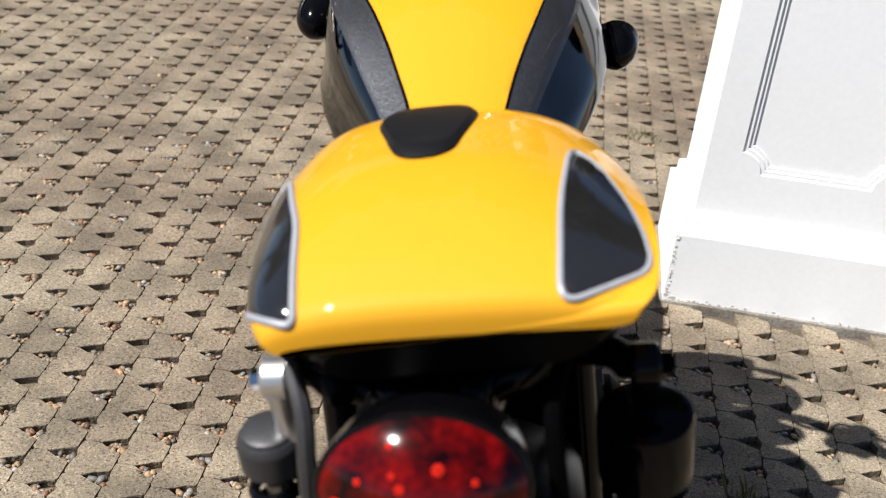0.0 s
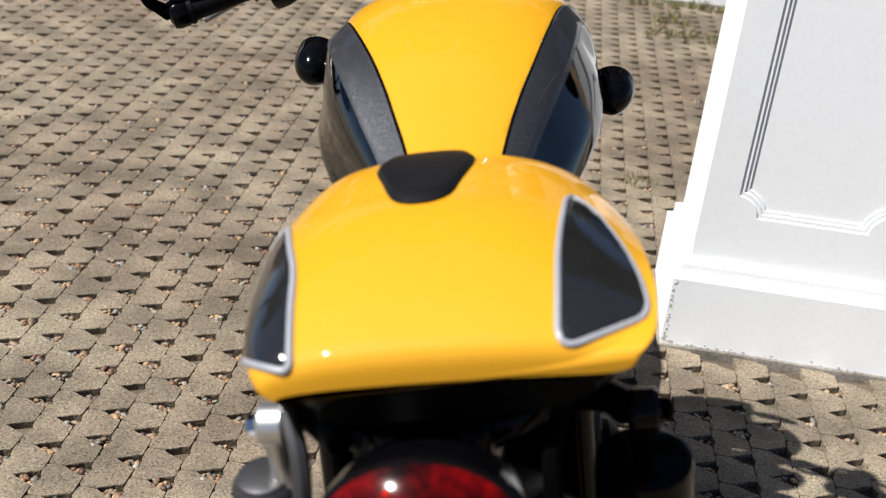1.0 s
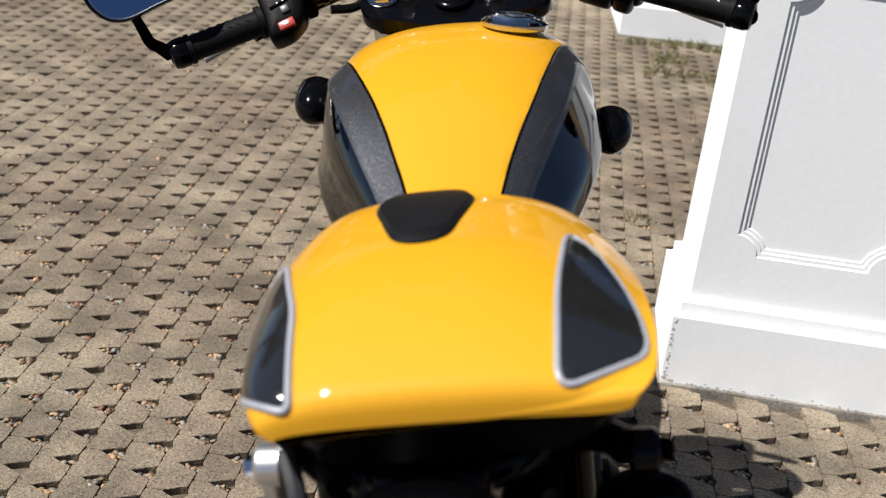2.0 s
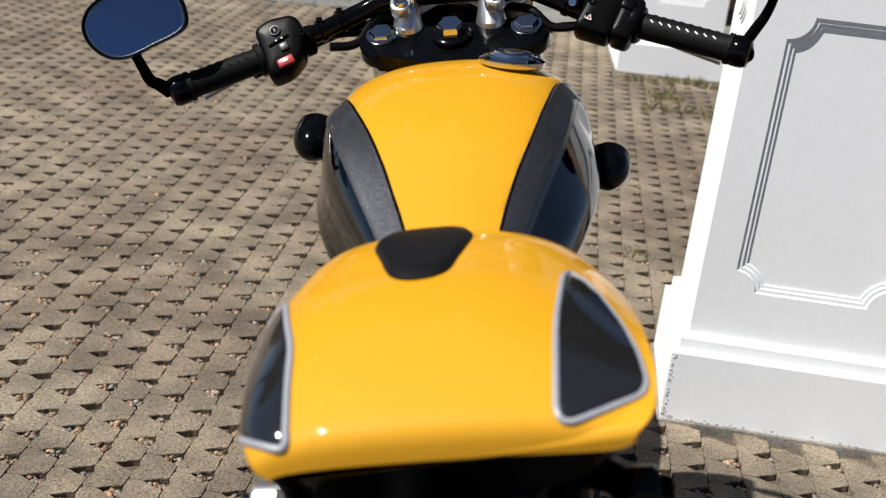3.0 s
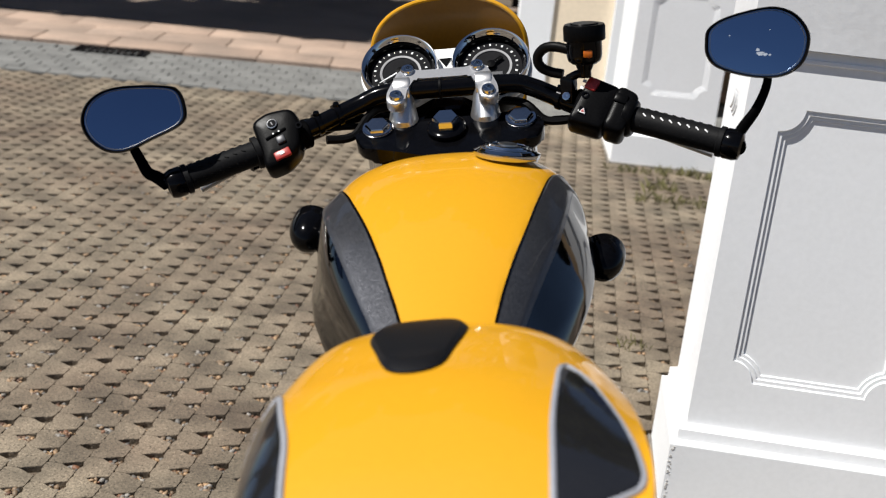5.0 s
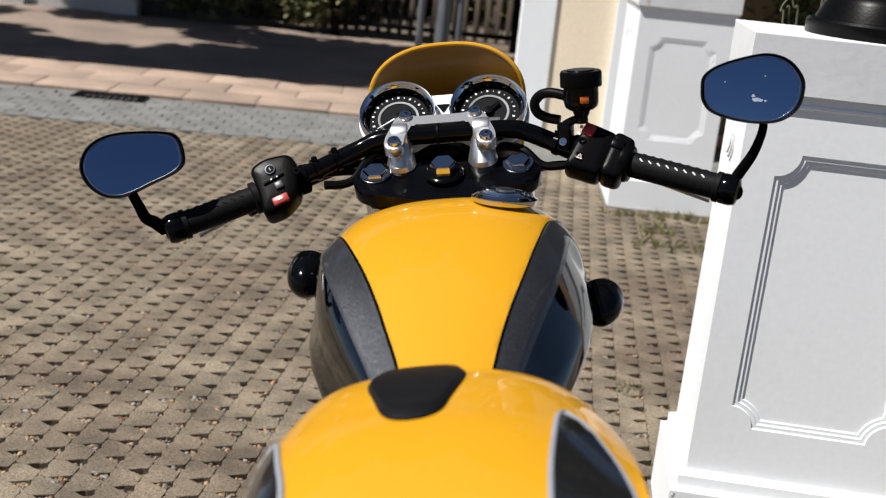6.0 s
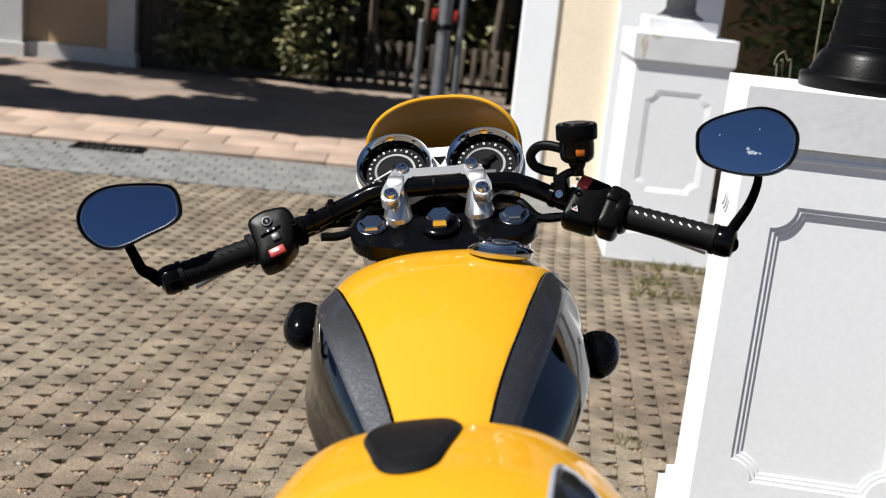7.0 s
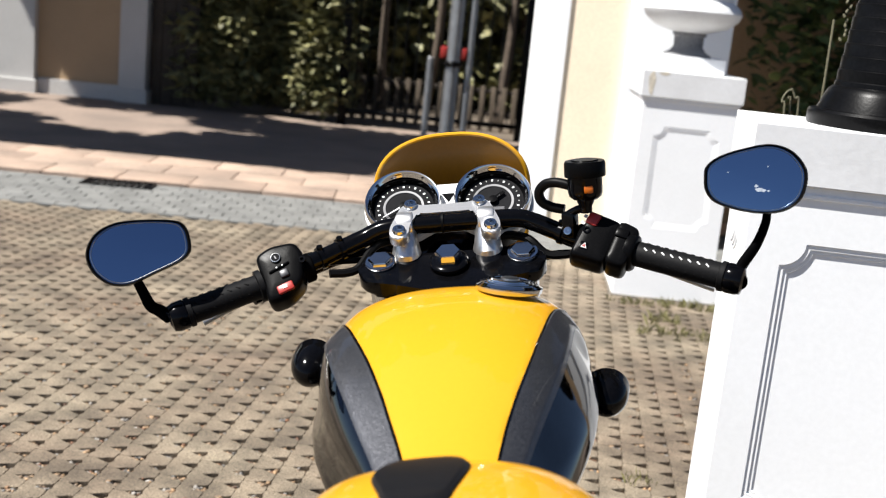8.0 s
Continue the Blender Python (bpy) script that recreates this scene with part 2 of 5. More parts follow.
def slab(outline, low, high, bevel=0.0, m=None, segments=2):
    """A flat outline in x and y with thickness along z, its rims rounded."""
    bm = bmesh.new()
    n = len(outline)
    a = [bm.verts.new((x, y, low)) for x, y in outline]
    b = [bm.verts.new((x, y, high)) for x, y in outline]
    top = bm.faces.new(b)
    bot = bm.faces.new(a[::-1])
    for i in range(n):
        bm.faces.new((a[i], a[(i + 1) % n], b[(i + 1) % n], b[i]))
    if bevel > 0:
        edges = list(top.edges) + list(bot.edges)
        bmesh.ops.bevel(bm, geom=edges, offset=bevel, segments=segments, affect="EDGES", profile=0.5, clamp_overlap=True)
    if m is not None:
        bm.transform(m)
    return bm


def block(sx, sy, sz, bevel=0.004, m=None, segments=2):
    """A block on z = 0 with rounded edges."""
    bm = bmesh.new()
    bmesh.ops.create_cube(bm, size=1)
    bm.transform(Matrix.Translation((0, 0, sz / 2)) @ Matrix.Diagonal((sx, sy, sz, 1)))
    if bevel > 0:
        bmesh.ops.bevel(bm, geom=list(bm.edges), offset=bevel, segments=segments, affect="EDGES", profile=0.5, clamp_overlap=True)
    if m is not None:
        bm.transform(m)
    return bm


def rounded(points, r, per=5):
    """A polygon in x and y with its corners rounded."""
    out = []
    n = len(points)
    for i in range(n):
        p, a, b = Vector(points[i]), Vector(points[i - 1]), Vector(points[(i + 1) % n])
        u, v = (a - p).normalized(), (b - p).normalized()
        k = min(r, (a - p).length * 0.45, (b - p).length * 0.45)
        for s in range(per + 1):
            t = s / per
            q = (1 - t) ** 2 * (p + u * k) + 2 * t * (1 - t) * p + t * t * (p + v * k)
            out.append((q.x, q.y))
    return out


def dome(outline, low, high, m):
    """A closed shell over an outline in x and y: a round back, upright sides, a softly domed top."""
    n = len(outline)
    cx, cy = sum(p[0] for p in outline) / n, sum(p[1] for p in outline) / n
    h = high - low
    rows = []
    for k, t in ((0.30, 0.0), (0.80, 0.04), (0.96, 0.16), (1.0, 0.34), (1.0, 0.72), (0.985, 0.83), (0.95, 0.92), (0.90, 0.965), (0.82, 0.985), (0.40, 1.0), (0.02, 1.0)):
        rows.append([m @ Vector((cx + (x - cx) * k, cy + (y - cy) * k, low + h * t)) for x, y in outline])
    return grid(rows, close_u=True, cap=True)


def join(*bms):
    out = bmesh.new()
    for b in bms:
        me = bpy.data.meshes.new("joined")
        b.to_mesh(me)
        b.free()
        out.from_mesh(me)
        bpy.data.meshes.remove(me)
    return out


def aligned(origin, z, x=(1, 0, 0)):
    """A matrix whose z axis points along z, and whose x axis lies nearest to x."""
    z = Vector(z).normalized()
    x = Vector(x)
    x = (x - z * x.dot(z)).normalized()
    y = z.cross(x)
    return Matrix.Translation(origin) @ Matrix((x, y, z)).transposed().to_4x4()


# ---- the setting ----
def structure(ob, label, category):
    return tagged(ob, label, category, kind="structure")


def sheet(name, pts, z, mat, cuts=1):
    bm = bmesh.new()
    bm.faces.new([bm.verts.new((x, y, z)) for x, y in pts])
    return place(name, bm, mat, smooth=False)


structure(sheet("ground", [(-400, -400), (400, -400), (400, 400), (-400, 400)], -0.06, EARTH), "bare brown earth reaching to the horizon", "ground")
structure(sheet("paving_bed", [(-9, -3), (6, -3), (6, 9.5), (-9, 9.5)], -0.0155, SAND), "dark sandy bed under the open paving", "ground")
road = place("road", slab([(-14, 8.0), (14, 8.9), (14, 11.9), (-14, 11.9)], -0.08, 0.0, 0.0), DRIVE, smooth=False)
structure(road, "dusty pinkish paved drive in tree shade", "road")


def notched(x0, z0, x1, z1, r, d, per=8):
    """A rectangle with hollow quarter-round corners, drawn in by d."""
    big = r + d
    s = math.sqrt(big * big - d * d)
    a0 = math.asin(d / big)
    out = []
    for cx, cz, sx, sz, flip in ((x0, z0, 1, 1, False), (x1, z0, -1, 1, True), (x1, z1, -1, -1, False), (x0, z1, 1, -1, True)):
        arc = []
        for k in range(per + 1):
            a = a0 + (math.pi / 2 - 2 * a0) * k / per
            arc.append((cx + sx * big * math.sin(a), cz + sz * big * math.cos(a)))
        out += arc[::-1] if flip else arc
    return out


def panel_face(w, z0, z1, inset, rise, r, depth, per=8):
    """A face in x and z, looking to -y, with a sunk panel behind a moulding of three small steps."""
    n = per + 1
    rim = []
    for cx, cz, sx, sz, flip in ((0, z0, 1, 1, False), (w, z0, -1, 1, True), (w, z1, -1, -1, False), (0, z1, 1, -1, True)):
        arc = []
        for k in range(n):
            t = k / per
            lx, lz = inset + r, rise + r
            arc.append((cx, cz + sz * lz * (1 - 2 * t)) if t <= 0.5 else (cx + sx * lx * (2 * t - 1), cz))
        rim += arc[::-1] if flip else arc
    rows = [[(x, 0.0, z) for x, z in rim]]
    steps = ((0.0, 0.0), (0.0014, 0.36), (0.0098, 0.33), (0.0112, 0.69), (0.0184, 0.66), (0.0198, 1.0), (0.0310, 1.0))
    for d, h in steps:
        rows.append([(x, depth * h, z) for x, z in notched(inset, z0 + rise, w - inset, z1 - rise, r, d, per)])
    bm = grid(rows, close_u=True)
    bm.verts.ensure_lookup_table()
    loop = [v for v in bm.verts if abs(v.co.y - depth) < 1e-7]
    last = [min(loop, key=lambda v: (v.co - Vector(p)).length) for p in rows[-1]]
    seen = []
    for v in last:
        if v not in seen:
            seen.append(v)
    bm.faces.new(seen)
    return bm


def pillar(label, m, w, d, top, lip_low, rise, cap=-0.004, plinth_h=0.150, cap_h=0.122, shaft_cut=0.10, depth=0.0052):
    t = thing("gate_pillar", label, "pillar", m, "white gate pillars")
    part("plinth", slab([(-0.012, -0.012), (w + 0.012, -0.012), (w + 0.012, d + 0.012), (-0.012, d + 0.012)], -0.03, plinth_h, 0.003), PLASTER, t, "white render, chipped and grubby at the foot", smooth=False)
    part("footing", slab([(-0.020, -0.020), (w + 0.020, -0.020), (w + 0.020, d + 0.020), (-0.020, d + 0.020)], -0.05, 0.008, 0.003), FOOTING, t, "rough grey mortar line at the ground")
    rows = []
    for k, (off, z) in enumerate(((0.0105, plinth_h - 0.003), (-0.001, plinth_h + 0.006), (-0.002, plinth_h + 0.029), (-0.0175, plinth_h + 0.038), (-0.0185, plinth_h + 0.045))):
        rows.append([(-off, -off, z), (w + off, -off, z), (w + off, d + off, z), (-off, d + off, z)])
    part("base_moulding", grid(rows, close_u=True, cap=True), PLASTER, t, smooth=False)
    z0, z1 = 0.190, top - shaft_cut
    sx, sy = w - 0.036, d - 0.036
    faces = []
    for size, turn, ox, oy in ((sx, 0, 0.018, 0.018), (sy, 90, 0.018 + sx, 0.018), (sx, 180, 0.018 + sx, 0.018 + sy), (sy, 270, 0.018, 0.018 + sy)):
        bm = panel_face(size, z0, z1, 0.070, rise, 0.046, depth)
        bm.transform(pose(ox, oy, 0, 0, 0, turn))
        faces.append(bm)
    part("shaft", join(*faces), PLASTER, t, "white shaft with a sunk moulded panel on each side", smooth=False)
    for off, a, b, nm in ((-0.012, lip_low, lip_low + 0.010, "neck_moulding"), (-0.030 if cap < -0.003 else -0.010, lip_low + 0.010, top - cap_h, "frieze"), (cap, top - cap_h - 0.002, top, "cap")):
        part(nm, slab([(-off, -off), (w + off, -off), (w + off, d + off), (-off, d + off)], a, b, 0.0025 if nm != "frieze" else 0.0), AGED_SHADED_PLASTER if nm == "cap" else PLASTER, t, smooth=False)
    return t


P1 = pose(0.529, 2.161, 0, 0, 0, -5.6)
pillar("white rendered square gate pillar carrying an iron lamp post", P1, 0.50, 0.33, 1.128, 0.990, 0.130, plinth_h=0.172, cap_h=0.111, shaft_cut=0.096, depth=0.0088)
crumbs = random.Random(31)
near_pillar = bpy.data.objects["gate_pillar"]
flaws = [(-0.0085 + abs(crumbs.gauss(0, 0.0035)), crumbs.uniform(0.012, 0.165), crumbs.uniform(0.0012, 0.0032)) for _ in range(34)]
flaws += [(crumbs.uniform(0.0, 0.46), 0.009 + abs(crumbs.gauss(0, 0.005)), crumbs.uniform(0.0014, 0.0042)) for _ in range(26)]
flaws += [(-0.006, 0.020, 0.006), (0.010, 0.014, 0.006), (0.046, 0.011, 0.005), (0.15, 0.010, 0.005)]
for x, z, s in flaws:
    ring = [(s * crumbs.uniform(0.6, 1.25) * math.cos(t), s * crumbs.uniform(0.35, 0.8) * math.sin(t)) for t in [k * math.pi / 5 for k in range(10)]]
    part("chip", slab(ring, 0.0, 0.0007, 0.0, pose(x, -0.0121, z, 90)), CHIP, near_pillar, smooth=False)
for k, (x, z, ln, turn) in enumerate(((-0.010, 0.874, 0.014, 62), (-0.005, 0.879, 0.012, 50), (0.000, 0.882, 0.009, 58), (0.005, 0.898, 0.014, -48), (0.008, 0.903, 0.011, -52))):
    part("scuff", slab([(-ln / 2, -0.0012), (ln / 2, -0.0006), (ln / 2, 0.0006), (-ln / 2, 0.0014)], 0.0, 0.0006, 0.0, pose(x + 0.036, 0.0176, z, 90) @ pose(0, 0, 0, 0, 0, turn)), SCUFF, near_pillar, smooth=False)
P2 = pose(0.764, 5.387, 0, 0, 0, -1.5)
pillar("white rendered square gate pillar topped by an urn", P2, 0.485, 0.66, 1.098, 0.955, 0.160, -0.002)

far_pillar = bpy.data.objects["gate_pillar.001"]
for x, w, z0, z1 in ((0.045, 0.030, 0.982, 1.094), (0.10, 0.05, 1.078, 1.094)):
    blot = [(x + w / 2 * math.cos(t) * (1 + 0.2 * math.sin(3 * t)), (z0 + z1) / 2 + (z1 - z0) / 2 * math.sin(t) * (1 + 0.12 * math.cos(5 * t))) for t in [q * math.pi / 8 for q in range(16)]]
    part("stain", slab(blot, 0.0, 0.0007, 0.0, pose(0, 0.0019, 0, 90)), STAIN, far_pillar, smooth=False)

lamp = thing("lamp_post", "black ribbed cast-iron lamp post base on the pillar", "lamp post", P1 @ pose(0.27, 0.165, 1.128))
part("base", lathe([(0.146, 0), (0.148, 0.004), (0.148, 0.026), (0.144, 0.031), (0.132, 0.033), (0.129, 0.040), (0.119, 0.064), (0.113, 0.074), (0.108, 0.078), (0.104, 0.080)], sides=40), IRON, lamp)
prof = [(0.105, 0.078), (0.104, 0.088)]
for k in range(12):
    z = 0.090 + k * 0.026
    r = 0.102 - 0.0028 * k
    prof += [(r, z), (r - 0.0004, z + 0.021), (r - 0.0022, z + 0.0225), (r - 0.0022, z + 0.0245)]
prof += [(0.068, 0.42), (0.05, 1.4)]
part("shaft", lathe(prof, sides=40), IRON, lamp)
part("finial", lathe([(0.05, 1.4), (0.075, 1.42), (0.075, 1.44), (0.04, 1.47), (0.03, 1.5), (0.0, 1.53)], sides=24), IRON, lamp)

urn = thing("urn", "white garden urn with a wide bowl on a square foot", "urn", P2 @ pose(0.232, 0.30, 1.098))
part("foot", slab([(-0.165, -0.165), (0.165, -0.165), (0.165, 0.165), (-0.165, 0.165)], 0, 0.075, 0.005), AGED_SHADED_PLASTER, urn, smooth=False)
part("neck", lathe([(0.118, 0.075), (0.115, 0.084), (0.088, 0.098), (0.072, 0.120), (0.072, 0.168), (0.084, 0.178), (0.080, 0.19)], sides=40, ends=False), URN_NECK, urn, "neck with the bowl shadow put in its colour")
part("bowl", lathe([(0.079, 0.188), (0.17, 0.215), (0.225, 0.255), (0.24, 0.29), (0.225, 0.32), (0.19, 0.345), (0.20, 0.50), (0.24, 0.56), (0.25, 0.58), (0.22, 0.58), (0.17, 0.36)], sides=40), AGED_SHADED_PLASTER, urn)

# boundary wall by the second pillar
wall = place("wall_east", slab([(0.50, 7.0), (0.86, 6.944), (0.86, 7.194), (0.50, 7.25)], -0.06, 3.2), CREAM, smooth=False)
structure(wall, "cream rendered garden wall", "wall")
corner = place("wall_pier", slab([(0.30, 7.00), (0.502, 6.982), (0.502, 7.30), (0.30, 7.30)], -0.06, 3.25, 0.004), PLASTER, smooth=False)
structure(corner, "white painted pier at the end of the cream wall", "wall")
pier = place("wall_pier_east", slab([(0.862, 6.90), (1.46, 6.84), (1.46, 7.22), (0.862, 7.22)], -0.06, 3.25, 0.004), PLASTER, smooth=False)
structure(pier, "broad white painted pier ending the cream wall", "wall")
back = place("wall_back", slab([(1.10, 7.95), (6.0, 7.35), (6.0, 7.6), (1.10, 8.2)], -0.06, 3.0), DARKENED_RENDER, smooth=False)
structure(back, "brown rendered wall in deep shade behind the shrub", "wall")

# far side of the drive
far = place("wall_north", slab([(-8.0, 11.9), (-3.62, 11.9), (-3.62, 12.15), (-8.0, 12.15)], -0.06, 2.4), DARKENED_RENDER, smooth=False)
structure(far, "cream wall across the drive, darkened for tree shade", "wall")
base = place("wall_base", slab([(-4.66, 11.86), (-3.78, 11.86), (-3.78, 11.898), (-4.66, 11.898)], -0.06, 0.16, 0.004), SHADED_WHITE, smooth=False)
structure(base, "white skirting along the far wall, greyed for shade", "trim")
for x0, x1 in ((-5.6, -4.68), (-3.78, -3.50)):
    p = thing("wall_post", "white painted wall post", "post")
    part("shaft", slab([(x0, 11.80), (x1, 11.80), (x1, 12.2), (x0, 12.2)], -0.06, 2.5, 0.006), SHADED_WHITE, p, smooth=False)
    part("foot", slab([(x0 - 0.03, 11.77), (x1 + 0.03, 11.77), (x1 + 0.03, 12.23), (x0 - 0.03, 12.23)], -0.06, 0.14, 0.006), SHADED_WHITE, p, smooth=False)

gate = thing("metal_gate", "black iron bar gate between the hedge and the wall", "gate")
for x in (-1.42, 0.46):
    part("post", block(0.09, 0.09, 2.3, 0.006, pose(x, 11.9, -0.06)), IRON, gate)
for z in (0.12, 1.75):
    part("rail", block(1.80, 0.04, 0.05, 0.004, pose(-0.48, 11.9, z)), IRON, gate)
for k in range(14):
    part("bar", lathe([(0.009, 0.12), (0.009, 1.85)], (-1.30 + k * 0.125, 11.9, 0), sides=8), IRON, gate)
for x, top, r in ((-0.52, 0.80, 0.035), (-0.29, 2.4, 0.075), (-0.125, 2.4, 0.035)):
    b = thing("gate_bollard", "galvanised steel post beside the gate", "post", pose(x, 11.6, 0), "steel posts at the gate")
    part("tube", lathe([(r, -0.06), (r, top - 0.01), (r - 0.01, top), (0.0, top)], sides=24), GALV, b)
    if r > 0.05:
        part("clamp", lathe([(r + 0.002, 0.72), (r + 0.03, 0.74), (r + 0.03, 0.76), (r + 0.002, 0.78)], sides=24), IRON, b)
        for sx in (-1, 1):
            part("cap", block(0.07, 0.09, 0.12, 0.012, pose(sx * 0.10, 0, 0.80)), RED, b, "faded red plastic cap")


# ---- leaves ----
SHADE = TO_SUN / TO_SUN.z

def leaf_cloud(name, count, spot, size, mat, seed, droop=0.6):
    """Many single leaves; spot(rng) gives a place."""
    rng = random.Random(seed)
    verts, faces = [], []
    for _ in range(count):
        c = Vector(spot(rng))
        s = size * rng.uniform(0.6, 1.3)
        e = Euler((rng.uniform(-1.2, 1.2) * droop, rng.uniform(-1.2, 1.2) * droop, rng.uniform(0, 6.28))).to_matrix()
        n = len(verts)
        for x, y, z in ((0, -0.5, 0), (0.24, -0.1, 0.05), (0.17, 0.28, 0.03), (0, 0.55, -0.06), (-0.17, 0.28, 0.03), (-0.24, -0.1, 0.05)):
            verts.append(c + e @ Vector((x * s, y * s, z * s)))
        faces.append((n, n + 1, n + 2, n + 3, n + 4, n + 5))
    me = bpy.data.meshes.new(name)
    me.from_pydata(verts, [], faces)
    me.materials.append(mat)
    return new(name, me)


def clumps(centres, spread):
    def spot(rng):
        c = rng.choice(centres)
        d = Vector((rng.gauss(0, 1), rng.gauss(0, 1), rng.gauss(0, 1)))
        d = d.normalized() * (rng.random() ** 0.45)
        return (c[0] + d.x * c[3] * spread, c[1] + d.y * c[3] * spread, c[2] + d.z * c[3] * spread * 0.8)
    return spot


def tree(label, base, height, lean, crown, leaves, size, seed, group="trees along the drive"):
    t = thing("tree", label, "tree", pose(*base), group)
    rng = random.Random(seed)
    top = Vector((lean[0], lean[1], height))
    path = smooth_path([(0, 0, -0.1), top * 0.35 + Vector((0.1, 0.05, 0)), top * 0.7, top], 6)
    n = len(path)
    part("trunk", tube(path, [0.20 * (1 - 0.65 * i / (n - 1)) * (height / 5) ** 0.7 for i in range(n)], 10), BARK, t)
    for c in crown:
        start = path[rng.randint(n // 2, n - 1)]
        end = Vector(c[:3]) - Vector(base)
        drop = [Vector(base) + start.lerp(end, s) for s in (0.2, 0.4, 0.6, 0.8, 1.0)]
        drop = [q - SHADE * q.z for q in drop]
        # Limbs whose shadow would cross a sunlit patch are left out.
        if any(math.hypot((q.x + 3.35) / 1.7, (q.y - 10.45) / 1.3) < 1.0 or q.x < -3.4 and 11.3 < q.y < 13.0 for q in drop):
            continue
        limb = smooth_path([start, start.lerp(end, 0.5) + Vector((0, 0, 0.2)), end], 5)
        part("limb", tube(limb, [0.07 * (1 - 0.8 * i / (len(limb) - 1)) for i in range(len(limb))], 7), BARK, t)
    ob = leaf_cloud("crown", leaves, clumps([(c[0] - base[0], c[1] - base[1], c[2] - base[2], c[3]) for c in crown], 1.0), size, LEAF, seed)
    ob.parent = t
    return t


# Crowns out of view, placed by where their shade falls; gaps leave sunlit patches.
rng = random.Random(4)
crown = []
for gx, gy in [(x, y) for x in np.arange(-6.6, 4.0, 0.76) for y in (8.85, 9.5, 10.2, 10.9, 11.6, 12.3, 13.0, 13.7)]:
    if math.hypot((gx + 3.3) / 1.35, (gy - 10.3) / 1.02) < 1.0 or math.hypot((gx + 4.95) / 0.82, (gy - 11.95) / 0.82) < 1.0 or math.hypot(gx + 0.45, gy - 8.55) < 0.75:
        continue
    if gy > 11.3 and gx > -2.3:
        continue
    z = rng.uniform(4.6, 5.8)
    crown.append((gx + SHADE.x * z, gy + SHADE.y * z, z, 0.62))
# More unseen clumps, added to shade the shrub and the back wall.
for gx, gy in [(x, y) for x in (2.85, 3.6, 4.4, 5.2) for y in (6.3, 7.1, 7.9)]:
    z = rng.uniform(4.4, 5.2)
    crown.append((gx + SHADE.x * z, gy + SHADE.y * z, z, 0.78))
west = [c for c in crown if c[0] < -4.0]
east = [c for c in crown if c[0] >= -4.0]
tree("broad leafy tree out of view, set to shade the drive", (-8.6, 9.0, 0), 4.4, (0.6, 0.2), west, 15000, 0.30, 11)
tree("broad leafy tree out of view, set to shade the drive", (3.6, 13.2, 0), 4.6, (-2.6, -2.0), east, 18000, 0.30, 12)

hedge = [(x, 12.3 + 0.25 * math.sin(5 * x), z, 0.42) for x in (-3.0, -2.65, -2.3, -1.95, -1.65) for z in (0.35, 0.8, 1.3, 1.8)]
tagged(leaf_cloud("hedge", 13000, clumps(hedge, 1.0), 0.13, HEDGE_LEAF, 5), "dense green hedge beside the gate", "hedge", kind="stuff")
wood = [(x + rng.uniform(-0.4, 0.4), rng.uniform(13.8, 17), rng.uniform(0.2, 2.6), 0.8) for x in np.arange(-9, 6, 0.30)]
# High clumps out of view, added to darken the ground beyond the gate.
wood += [(rng.uniform(-11, 6), rng.uniform(13.2, 25), rng.uniform(3.6, 5.5), 1.5) for _ in range(40)]
wood += [(x + rng.uniform(-0.3, 0.3), rng.uniform(17.5, 19.0), z, 0.9) for x in np.arange(-6, 5, 0.55) for z in (0.5, 1.5, 2.5, 3.5)]
tagged(leaf_cloud("woodland", 52000, clumps(wood, 1.1), 0.34, HEDGE_LEAF, 6), "dim undergrowth and trees beyond the gate", "woodland", kind="stuff")
for k in range(9):
    x, y = -2.8 + k * 0.42 + rng.uniform(-0.12, 0.12), rng.uniform(13.6, 16.5)
    t = thing("sapling", "thin pale tree trunk beyond the gate", "tree", pose(x, y, -0.06), "thin trunks beyond the gate")
    part("trunk", tube(smooth_path([(0, 0, 0), (rng.uniform(-0.1, 0.1), 0, 1.4), (rng.uniform(-0.2, 0.2), 0.1, 3.2)], 5), [0.06 - 0.002 * i for i in range(11)], 8), BARK, t)
fence = thing("picket_fence", "low weathered wooden picket fence beyond the gate", "fence")
for z in (0.12, 0.38):
    part("rail", block(3.2, 0.03, 0.05, 0.003, pose(-0.2, 13.22, z)), DARK_WOOD, fence)
for k in range(26):
    part("picket", block(0.055, 0.02, 0.52, 0.003, pose(-1.7 + k * 0.125, 13.2, -0.06)), EARTH, fence)
shrub = [(2.05 + 0.34 * (k % 6) - 0.06 * (k // 6), 7.0 + 0.18 * (k % 2), 0.35 + 0.42 * (k // 6), 0.40) for k in range(36)]
tagged(leaf_cloud("shrub", 7000, clumps(shrub, 1.0), 0.12, LEAF, 8), "leafy green shrub in the shade behind the pillars", "shrub", kind="stuff")
weed = thing("weed", "dry grey-green weed stalks behind the pillar", "weed", pose(1.0, 2.75, 0))
